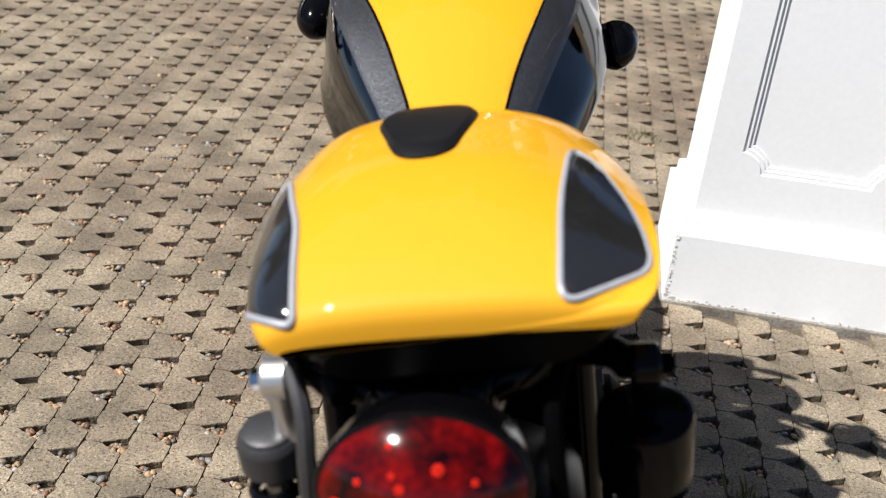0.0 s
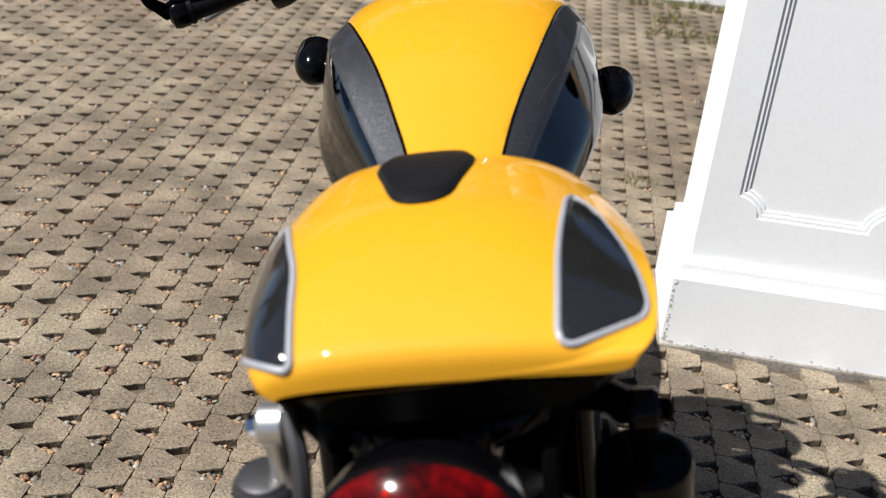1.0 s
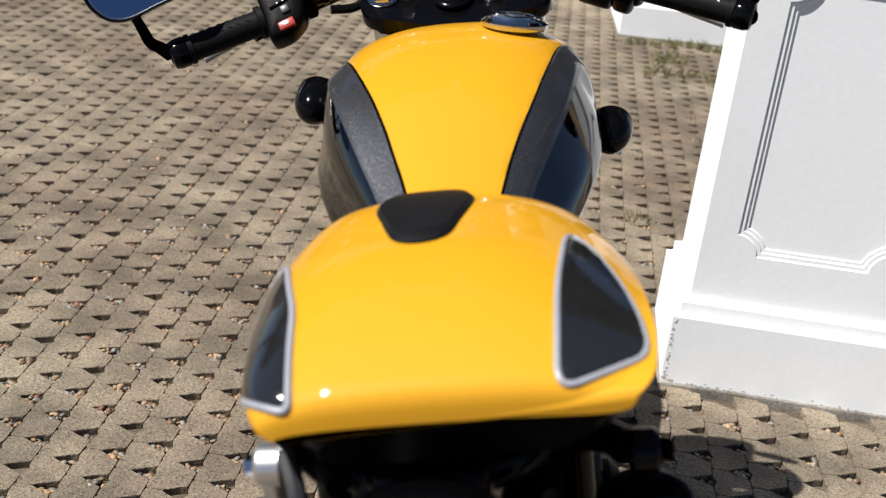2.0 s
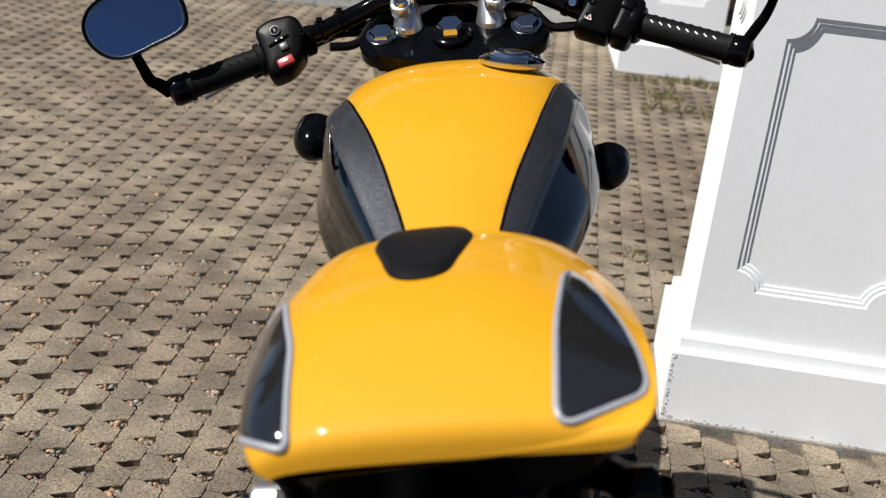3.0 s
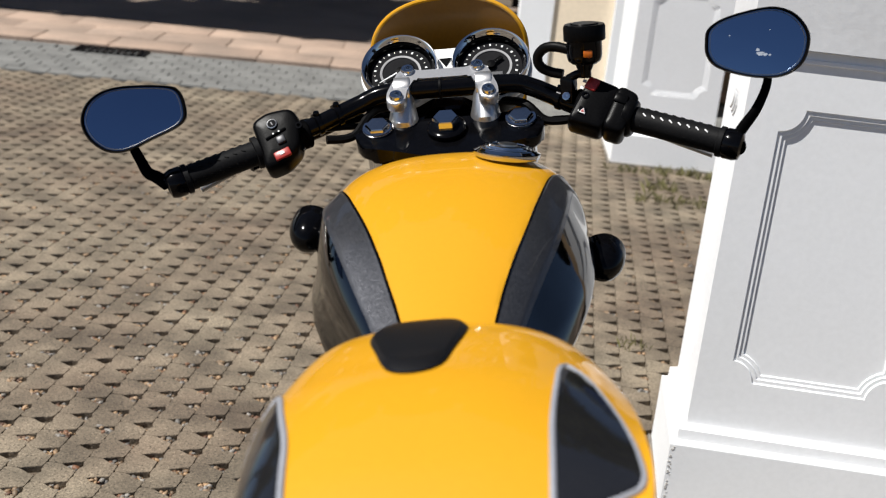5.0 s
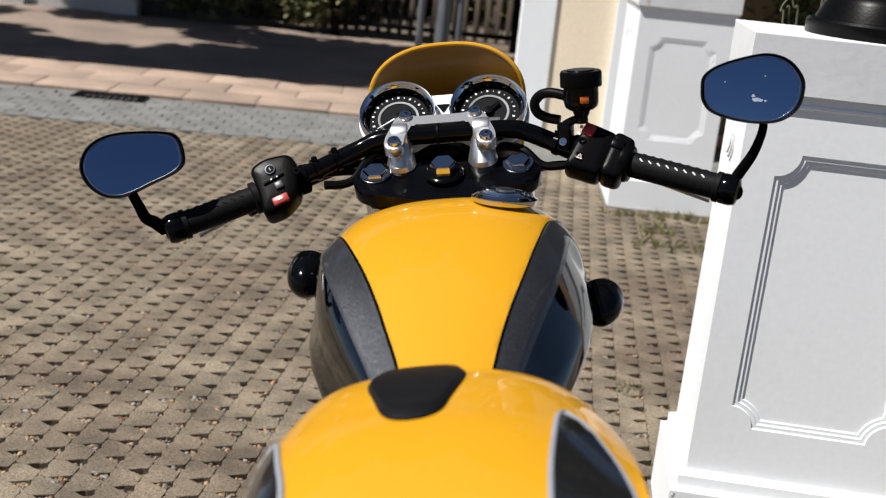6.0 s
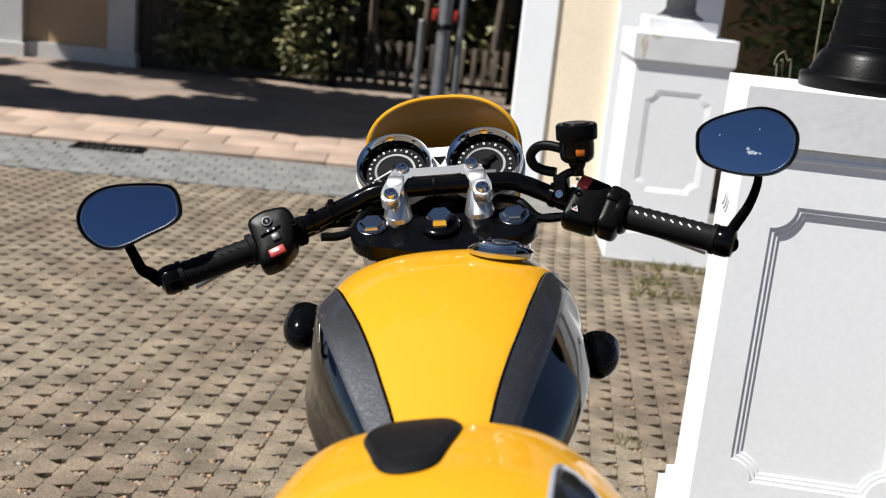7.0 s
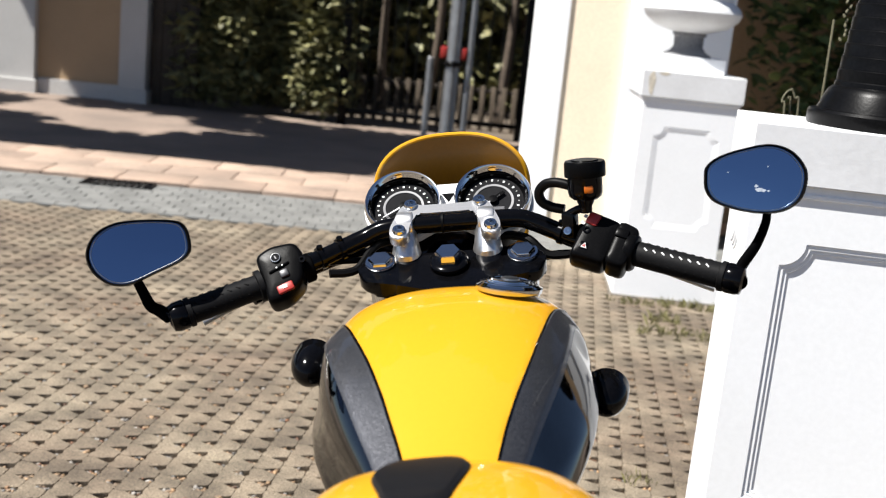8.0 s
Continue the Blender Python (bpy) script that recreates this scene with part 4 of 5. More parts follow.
for k in range(15):
    a = radians(35 + k * 8)
    c = Vector((0, 1.98 - 0.335 * math.cos(a), 0.31 + 0.335 * math.sin(a)))
    nrm = Vector((0, -math.cos(a), math.sin(a)))
    rows.append([c + Vector((0.065 * math.sin(radians(q)), 0, 0)) - nrm * 0.035 * (1 - math.cos(radians(q))) for q in range(-80, 81, 10)])
part("front_mudguard", grid(rows), YELLOW, bike)

# engine, exhausts, stand
engine = part("engine", join(block(0.30, 0.36, 0.26, 0.05, pose(0, 1.15, 0.25), 3), block(0.26, 0.20, 0.30, 0.02, pose(0, 1.22, 0.44, 8), 2)), BLACK_SATIN, bike, "black air-cooled twin engine")
for k in range(9):
    part("fin", block(0.30, 0.23, 0.006, 0.002, pose(0, 1.22 - 0.004 * k, 0.47 + k * 0.027)), GREY_ALLOY, engine)
for sg in (-1, 1):
    part("engine_cover", lathe([(0.0, 0.02), (0.075, 0.018), (0.088, 0.005), (0.09, -0.03)], (sg * 0.155, 1.12, 0.37), (sg, 0, 0), 32), BLACK_SATIN, engine)
    ex = part("exhaust_pipe", tube(smooth_path([(sg * 0.07, 1.33, 0.60), (sg * 0.09, 1.46, 0.52), (sg * 0.12, 1.45, 0.32), (sg * 0.15, 1.25, 0.22), (sg * 0.17, 0.95, 0.24)], 7), 0.02, 14), GREY_ALLOY, bike, "dull steel header pipe")
    part("silencer", lathe([(0.021, 0), (0.045, 0.09), (0.047, 0.40), (0.040, 0.45), (0.034, 0.45), (0.030, 0.40)], (sg * 0.17, 0.96, 0.24), (sg * 0.05, -1, 0.12), 28), BLACK_SATIN, ex, "satin black silencer")
    peg = part("foot_peg", tube([(sg * 0.13, 0.92, 0.36), (sg * 0.24, 0.92, 0.37)], 0.012, 10), RUBBER, bike)
part("side_stand", tube([(-0.11, 1.12, 0.26), (-0.20, 1.06, 0.13), (-0.265, 1.02, -0.040)], [0.012, 0.011, 0.011], 10), BLACK_PAINT, bike)

# round indicator lamps on stalks
for sg, c in ((-1, Vector((-0.178, 1.35, 0.873))), (1, Vector((0.187, 1.35, 0.810)))):
    b = part("indicator_lamp", lathe([(0.0278 * math.sin(math.pi / 2 * k / 14), 0.005 - 0.047 * math.cos(math.pi / 2 * k / 14)) for k in range(15)] + [(0.0282, 0.007), (0.0282, 0.012), (0.024, 0.014), (0.0, 0.018)], c, (0.10, 1, 0.16), 32, ends=False), BLACK_PAINT, bike, "round gloss black indicator lamp")
    part("stalk", tube([c + Vector((-sg * 0.015, 0.005, 0)), (sg * 0.105, 1.42, c.z - 0.01)], 0.009, 10), BLACK_SATIN, b)

# fork and yokes
HEAD = Vector((0, 0.42, -0.907)).normalized()
for sg in (-1, 1):
    top = Vector((sg * 0.095, 1.462, 0.975))
    leg = part("fork_leg", tube([top - HEAD * 0.000, top + HEAD * 0.34], 0.0200, 24), CHROME, bike, "polished fork tube")
    part("lower_leg", tube([top + HEAD * 0.32, top + HEAD * 0.52, (sg * 0.085, 1.965, 0.31)], [0.026, 0.028, 0.024], 20), BLACK_SATIN, leg)
    nm = aligned(top + HEAD * 0.004, -HEAD)
    part("fork_cap", join(lathe([(0.0205, -0.004), (0.0205, 0.002), (0.018, 0.003)], nm.translation, -HEAD, 32), lathe([(0.0172, 0.001), (0.0165, 0.007), (0.0145, 0.0090), (0.0, 0.0092)], nm.translation, -HEAD, 6)), HEX_CHROME, leg, "hexagonal alloy fork cap")
ym = aligned((0, 1.455, 0.962), -HEAD)
outline = rounded([(-0.128, 0.018), (-0.120, -0.024), (-0.075, -0.036), (-0.03, -0.052), (0.03, -0.052), (0.075, -0.036), (0.120, -0.024), (0.128, 0.018), (0.10, 0.032), (0.04, 0.028), (-0.04, 0.028), (-0.10, 0.032)], 0.02)
yoke = part("top_yoke", slab(outline, -0.020, 0.004, 0.007, ym, 3), BLACK_PAINT, bike, "gloss black top yoke")
part("lower_yoke", slab(outline, -0.20, -0.165, 0.006, ym, 2), BLACK_PAINT, bike)
sm = aligned((-0.003, 1.452, 0.968), -HEAD)
part("stem_washer", lathe([(0.026, 0), (0.026, 0.004), (0.022, 0.007), (0.018, 0.007)], sm.translation, -HEAD, 32), BLACK_PAINT, yoke)
part("stem_nut", lathe([(0.0175, 0.004), (0.0175, 0.017), (0.0155, 0.020), (0.0, 0.020)], sm.translation, -HEAD, 6), CHROME, yoke, "chrome hexagonal stem nut")

# handlebar
BAR = [(-0.362, 1.377, 0.934), (-0.342, 1.385, 0.940), (-0.238, 1.430, 0.963), (-0.196, 1.460, 0.976), (-0.167, 1.477, 0.984), (-0.122, 1.496, 0.999), (-0.082, 1.50, 1.012), (0.0, 1.50, 1.013), (0.084, 1.50, 1.013), (0.112, 1.499, 1.006), (0.142, 1.490, 0.993), (0.174, 1.472, 0.980), (0.240, 1.430, 0.967), (0.345, 1.385, 0.939), (0.358, 1.377, 0.935)]
bar = part("handlebar", tube(smooth_path(BAR, 6), 0.0127, 16), BLACK_PAINT, bike, "gloss black tubular handlebar")
for sg in (-1, 1):
    x = -0.006 + sg * 0.055
    foot = Vector((x, 1.478, 0.972))
    riser = part("bar_riser", tube([foot - Vector((0, -0.01, 0.012)), foot + Vector((0, 0.004, 0.004)), foot + Vector((0, 0.012, 0.022)), foot + Vector((0, 0.018, 0.036))], [0.0225, 0.0205, 0.0165, 0.0145], 24), ALLOY, bike, "satin alloy handlebar riser")
    part("clamp_ring", lathe([(0.0135, -0.0115), (0.0185, -0.0105), (0.0192, -0.008), (0.0192, 0.008), (0.0185, 0.0105), (0.0135, 0.0115)], (x, 1.50, 1.0125), (1, 0, 0), 28, ends=False), ALLOY, riser, "split clamp round the bar")
bm_m = Matrix.Translation((-0.006, 1.468, 1.008)) @ Matrix(((1, 0, 0), (0, 0.879, -0.477), (0, 0.477, 0.879))).to_4x4()
arms = rounded([(-0.074, -0.010), (-0.074, 0.010), (-0.061, 0.052), (-0.048, 0.063), (-0.034, 0.054), (0.034, 0.054), (0.048, 0.063), (0.061, 0.052), (0.074, 0.010), (0.074, -0.010), (0.062, -0.016), (0.049, -0.010), (0.047, 0.014), (0.037, 0.038), (0.028, 0.036), (-0.028, 0.036), (-0.037, 0.038), (-0.047, 0.014), (-0.049, -0.010), (-0.062, -0.016)], 0.007, 4)
bridge = part("clamp_bridge", slab(arms, -0.011, 0.004, 0.0035, bm_m, 3), ALLOY, bike, "one-piece satin alloy handlebar clamp")
for px, py in ((-0.061, 0.0), (0.061, 0.0), (-0.047, 0.053), (0.047, 0.053)):
    part("clamp_bolt", lathe([(0.0088, 0.002), (0.0088, 0.0085), (0.0078, 0.0100), (0.0048, 0.0100), (0.0046, 0.0045), (0.0, 0.0045)], bm_m @ Vector((px, py, 0)), bm_m.to_3x3().col[2], 24), CHROME, bridge, "chrome socket-head bolt")
part("cable_tie", lathe([(0.0135, -0.0015), (0.0150, -0.0015), (0.0150, 0.0015), (0.0135, 0.0015)], (-0.010, 1.5, 1.013), (1, 0, 0), 24, ends=False), RUBBER, bar)

# grips, switches, mirrors
for sg in (-1, 1):
    a, b = (Vector(BAR[2]), Vector(BAR[1])) if sg < 0 else (Vector(BAR[12]), Vector(BAR[13]))
    d = (b - a).normalized()
    if sg < 0:
        a = a + d * 0.019
    grip = part("grip", tube([a - d * 0.010, a - d * 0.008, a - d * 0.001, a, b - d * 0.008, b - d * 0.007, b - d * 0.001, b], [0.016, 0.0215, 0.0215, 0.0165, 0.0165, 0.0195, 0.0195, 0.016], 20), GRIP_RUBBER, bike, "black rubber grip with slanted dashes")
    face = Vector((0, -0.75, 0.66))
    gm = aligned(a, face - d * face.dot(d), d)
    for row, ang in ((0, 0), (1, 60), (2, -55)):
        for k in range(8):
            mm = gm @ pose(0.014 + 0.0115 * k, 0, 0) @ pose(0, 0, 0, ang, 0, 0) @ pose(0, 0, 0.0164, 0, 0, -35)
            # Right upper dashes white: glints on the grip are put into colour.
            part("dash", block(0.0060, 0.0019, 0.0008, 0.0003, mm, 1), WHITE_MARK_GLINT if (row == 0 and sg > 0) else RUBBER, grip)
    end = part("bar_end", lathe([(0.017, -0.004), (0.0195, 0.000), (0.0195, 0.012), (0.017, 0.019), (0.010, 0.021), (0.008, 0.019), (0.0, 0.019)], b + d * 0.002, d, 28), BLACK_PAINT, bike, "black bar-end weight")
    # switch housing round the bar
    c = a - d * (0.034 if sg < 0 else 0.040)
    hm = aligned(c, Vector((0, -0.78, 0.62)), d * sg) @ pose(0, 0.007 if sg < 0 else 0.0, 0)
    sw = rounded([(-0.021, 0.030), (0.0025, 0.035), (0.036, 0.026), (0.040, 0.005), (0.025, -0.033), (-0.001, -0.046), (-0.029, -0.044), (-0.024, -0.012)], 0.009, 4) if sg < 0 else rounded([(-0.040, -0.038), (0.008, -0.036), (0.012, 0.030), (-0.034, 0.034)], 0.009)
    housing = part("switch_housing", dome(sw, -0.022, 0.022, hm), BLACK_PLASTIC, bike, "black handlebar switch housing")
    if sg < 0:
        part("horn_button", block(0.022, 0.012, 0.006, 0.002, hm @ pose(0.000, -0.034, 0.0195)), RED, housing, "red horn button")
        part("dip_button", lathe([(0.0072, 0), (0.0072, 0.004), (0.006, 0.005), (0.0, 0.005)], hm @ Vector((0.004, 0.012, 0.0195)), hm.to_3x3().col[2], 20), DIAL, housing, "round dark button with a pale mark")
        part("mark", block(0.0016, 0.005, 0.0006, 0, hm @ pose(0.004, 0.012, 0.0246, 0, 0, 8)), GREY_ALLOY, housing)
        part("turn_switch", block(0.012, 0.011, 0.006, 0.002, hm @ pose(0.006, -0.014, 0.0195)), GREY_ALLOY, housing, "small grey sliding switch")
        part("mark", block(0.006, 0.003, 0.0005, 0, hm @ pose(0.000, -0.034, 0.0257)), DIAL_WHITE, housing)
        part("switch_ridge", block(0.030, 0.004, 0.006, 0.002, hm @ pose(0.003, -0.003, 0.0185, 0, 0, 6)), BLACK_PLASTIC, housing)
        for q in (-0.004, 0.004):
            part("mark", lathe([(0.0012, 0), (0.0012, 0.0006), (0, 0.0006)], hm @ Vector((q + 0.004, -0.0025, 0.0247)), hm.to_3x3().col[2], 10), WHITE_MARK_GLINT, housing)
        part("ring_mark", lathe([(0.0056, 0.0), (0.0066, 0.0004), (0.0056, 0.0008)], hm @ Vector((0.004, 0.012, 0.0243)), hm.to_3x3().col[2], 24, ends=False), ALLOY, housing)
    else:
        part("kill_switch", block(0.016, 0.018, 0.008, 0.003, hm @ pose(-0.026, 0.020, 0.017, 0, 0, -8)), RED, housing, "red rocker switch")
        part("throttle_cube", dome(rounded([(-0.014, -0.034), (0.014, -0.034), (0.017, 0.028), (-0.013, 0.033)], 0.010), -0.022, 0.025, hm @ pose(0.020, 0, 0)), BLACK_PLASTIC, housing)
        part("throttle_flange", lathe([(0.0205, -0.006), (0.0245, -0.004), (0.0250, 0.004), (0.0225, 0.008), (0.0200, 0.009)], a - d * 0.008, d, 28), BLACK_PLASTIC, housing)
        part("cube_button", block(0.018, 0.014, 0.006, 0.003, hm @ pose(0.016, 0.012, 0.022)), BLACK_PLASTIC, housing)
        part("hazard_button", block(0.014, 0.014, 0.004, 0.002, hm @ pose(-0.024, -0.020, 0.018)), BLACK_PAINT, housing)
        part("hazard_mark", slab([(-0.004, -0.0035), (0.004, -0.0035), (0, 0.004)], 0, 0.001, 0, hm @ pose(-0.024, -0.020, 0.0222)), WHITE_MARK_GLINT, housing)
        part("hazard_mark", slab([(-0.0022, -0.0022), (0.0022, -0.0022), (0, 0.0022)], 0, 0.0006, 0, hm @ pose(-0.024, -0.020, 0.0232)), RED, housing)
        for q in (0.010, 0.0):
            part("mark", block(0.0045, 0.0045, 0.0008, 0, hm @ pose(-0.037, 0.012 + q, 0.0195)), WHITE_MARK_GLINT, housing)
    clampc = a - d * 0.068
    lever = part("lever_bracket", join(lathe([(0.0165, -0.010), (0.0185, -0.008), (0.0185, 0.008), (0.0165, 0.010)], clampc, d, 20), block(0.022, 0.03, 0.018, 0.004, aligned(clampc, (0, 1, 0.1), d) @ pose(0, 0, 0.012))), BLACK_SATIN, bike)
    part("lever", tube(smooth_path([clampc + Vector((0, 0.035, -0.005)), clampc + d * 0.03 + Vector((0, 0.055, -0.012)), a + d * 0.05 + Vector((0, 0.052, -0.022)), b - d * 0.005 + Vector((0, 0.050, -0.028))], 6), 0.0055, 10), ALLOY, lever, "alloy hand lever")
    for q, off in ((0.016, 0.010), (-0.014, 0.004)):
        part("pinch_bolt", lathe([(0.005, 0), (0.005, 0.005), (0.0025, 0.005), (0.0025, 0.002), (0, 0.002)], clampc + Vector((0, -0.016, q)), (0, -0.8, 0.6), 12), BLACK_PAINT, lever)

MIRRORS = ((-1, [(-0.4524, 1.0309), (-0.4426, 1.0514), (-0.4212, 1.0641), (-0.3909, 1.067), (-0.3441, 1.0621), (-0.3275, 1.0533), (-0.3226, 1.0328), (-0.3255, 1.0182), (-0.3392, 1.0084), (-0.3675, 0.9987), (-0.3958, 0.9889), (-0.4143, 0.987), (-0.4319, 0.9928), (-0.4475, 1.0094)], 1.37, [(-0.361, 1.376, 0.938), (-0.376, 1.384, 0.946), (-0.388, 1.386, 0.953), (-0.395, 1.388, 0.968), (-0.404, 1.388, 0.992)]),
           (1, [(0.3274, 1.0609), (0.3304, 1.0755), (0.346, 1.0862), (0.3752, 1.094), (0.4074, 1.097), (0.4318, 1.0872), (0.4465, 1.0667), (0.4465, 1.0472), (0.4377, 1.0287), (0.4182, 1.017), (0.3918, 1.016), (0.3635, 1.0218), (0.3382, 1.0326), (0.3284, 1.0462)], 1.40, [(0.357, 1.380, 0.942), (0.368, 1.388, 0.955), (0.388, 1.402, 0.975), (0.402, 1.412, 1.000), (0.405, 1.415, 1.020)]))
for sg, shape, y0, arm in MIRRORS:
    cx, cz = sum(p[0] for p in shape) / len(shape), sum(p[1] for p in shape) / len(shape)
    tilt = 17 if sg < 0 else 12
    swing = 13 if sg < 0 else -6
    mm = Matrix.Translation((cx, y0, cz)) @ pose(0, 0, 0, 90 - tilt, 0, swing)
    k = 1 / math.cos(radians(tilt))
    fit = 0.95 if sg < 0 else 1.0
    ring = [(fit * p.x, fit * p.y) for p in smooth_path([((x - cx) / math.cos(radians(swing)), (z - cz) * k, 0) for x, z in shape], 6, closed=True)]
    rows = [[mm @ Vector((x * s, y * s, z)) for x, y in ring] for s, z in ((0.0, -0.016), (0.6, -0.014), (0.94, -0.006), (1.025, 0.0), (1.025, 0.007), (0.995, 0.010), (0.95, 0.006))]
    mir = part("mirror", grid(rows, close_u=True), BLACK_PLASTIC, bike, "bar-end mirror in a black rounded housing")
    part("glass", grid([[mm @ Vector((x * s, y * s, 0.0062 + 0.0006 * (1 - s * s))) for x, y in ring] for s in (0.96, 0.8, 0.5, 0.2, 0.001)], close_u=True), MIRROR, mir, "mirror glass")
    part("glass_edge", tube([mm @ Vector((x * 0.925, y * 0.925, 0.0069)) for x, y in ring], 0.00055, 6, closed=True), STEEL, mir, "thin bright line round the glass")
    if sg > 0:
        for q, (sx, sy, r) in enumerate(((0.006, -0.012, 0.0042), (0.011, -0.013, 0.0030), (0.017, -0.014, 0.0016), (0.003, -0.007, 0.0022), (-0.03, 0.012, 0.0009), (0.018, 0.016, 0.0009))):
            blot = [(r * math.cos(t) * (1 + 0.3 * math.sin(3 * t + q)), 0.7 * r * math.sin(t) * (1 + 0.25 * math.cos(2 * t + q))) for t in [k * math.pi / 6 for k in range(12)]]
            part("splash", slab(blot, 0.0066, 0.0072, 0.0, mm @ pose(sx, sy, 0)), SPLASH, mir, "dried white splash on the glass")
    part("arm", tube(smooth_path(arm, 6), [0.0092 - 0.003 * i / (6 * (len(arm) - 1)) for i in range(6 * (len(arm) - 1) + 1)], 12, squash=0.7), BLACK_SATIN, mir)

# brake fluid reservoir and hoses
res = part("brake_reservoir", lathe([(0.0, 0.0), (0.016, 0.0), (0.021, 0.004), (0.0225, 0.010), (0.0225, 0.030), (0.0265, 0.030)], (0.181, 1.45, 1.040), (0.02, 0, 1), 32), BLACK_PAINT, bike, "black round brake fluid reservoir")
part("lid", lathe([(0.0262, 0.0), (0.0268, 0.002), (0.0268, 0.017), (0.025, 0.020), (0.018, 0.020), (0.017, 0.0215), (0.0, 0.0215)], (0.182, 1.45, 1.070), (0.02, 0, 1), 36), BLACK_PLASTIC, res)
part("sight_glass", block(0.012, 0.004, 0.010, 0.002, pose(0.184, 1.4285, 1.050)), AMBER, res, "amber fluid window")
part("hose", tube(smooth_path([(0.165, 1.455, 1.057), (0.146, 1.463, 1.062), (0.131, 1.470, 1.060), (0.122, 1.475, 1.049), (0.125, 1.477, 1.036), (0.137, 1.478, 1.028), (0.154, 1.474, 1.024)], 6), 0.0066, 12), RUBBER, res)
part("spigot", lathe([(0.012, 0.0), (0.011, 0.006), (0.008, 0.012), (0.008, 0.020)], (0.181, 1.45, 1.042), (0, 0, -1), 16), BLACK_PAINT, res)
part("bracket", join(tube(smooth_path([(0.184, 1.452, 1.028), (0.172, 1.456, 1.026), (0.160, 1.462, 1.020)], 4), 0.0055, 10), block(0.018, 0.020, 0.034, 0.003, pose(0.160, 1.466, 0.988, 0, 0, -25))), BLACK_PAINT, res, "black clamp block on the bar")
part("bracket_bolt", lathe([(0.0052, 0.0), (0.0052, 0.004), (0.003, 0.0045), (0.0, 0.0035)], (0.156, 1.455, 0.998), (-0.2, -0.9, 0.35), 12), CHROME, res, "small chrome bolt")
part("cable", tube(smooth_path([(0.175, 1.475, 0.965), (0.13, 1.485, 0.962), (0.10, 1.50, 0.985), (0.05, 1.54, 0.985)], 6), 0.006, 8), RUBBER, bike)
part("cable", tube(smooth_path([(-0.165, 1.462, 0.962), (-0.13, 1.475, 0.962), (-0.10, 1.50, 0.990), (-0.05, 1.55, 0.985)], 6), 0.006, 8), RUBBER, bike)
part("cable", tube(smooth_path([(-0.262, 1.425, 0.940), (-0.215, 1.470, 0.955), (-0.175, 1.492, 0.966), (-0.13, 1.505, 0.978), (-0.085, 1.530, 0.975), (-0.05, 1.56, 0.95)], 6), 0.0055, 8), BLACK_PAINT, bike)
part("cable", tube(smooth_path([(0.20, 1.470, 0.955), (0.165, 1.490, 0.960), (0.125, 1.505, 0.955), (0.10, 1.53, 0.93), (0.06, 1.56, 0.90)], 6), 0.0055, 8), BLACK_PAINT, bike)
for x, y, z in ((-0.150, 1.484, 0.990), (-0.176, 1.472, 0.982), (0.150, 1.486, 0.990)):
    part("cable_clip", join(lathe([(0.0132, -0.004), (0.0156, -0.003), (0.0156, 0.003), (0.0132, 0.004)], (x, y, z), (1, 0.55 if x < 0 else -0.55, 0.3 if x < 0 else -0.3), 16), block(0.008, 0.010, 0.007, 0.002, pose(x, y - 0.004, z + 0.012))), BLACK_PAINT, bar)
part("cable", tube(smooth_path([(-0.185, 1.466, 0.975), (-0.14, 1.490, 0.972), (-0.09, 1.52, 0.96), (-0.02, 1.54, 0.92)], 6), 0.0045, 8), RUBBER, bike)

# instruments
GA = Vector((0, -0.68, 0.733)).normalized()
plate_m = aligned((-0.0035, 1.558, 1.026), GA)
shape = []
for cx, a0, a1 in ((0.0635, -140, 140), (-0.0635, 40, 320)):
    for k in range(25):
        a = radians(a0 + (a1 - a0) * k / 24)
        shape.append((cx + 0.056 * math.cos(a), 0.056 * math.sin(a)))
plate = part("instrument_plate", slab(shape, -0.010, 0.002, 0.002, plate_m), DIAL_WHITE, bike, "white backing plate of the twin dials")
part("plate_mark", slab([(-0.009, 0.008), (0.009, 0.008), (0, -0.006)], 0.0022, 0.0036, 0, plate_m @ pose(0, 0.012, 0)), BLACK_PLASTIC, plate, "small dark triangle")
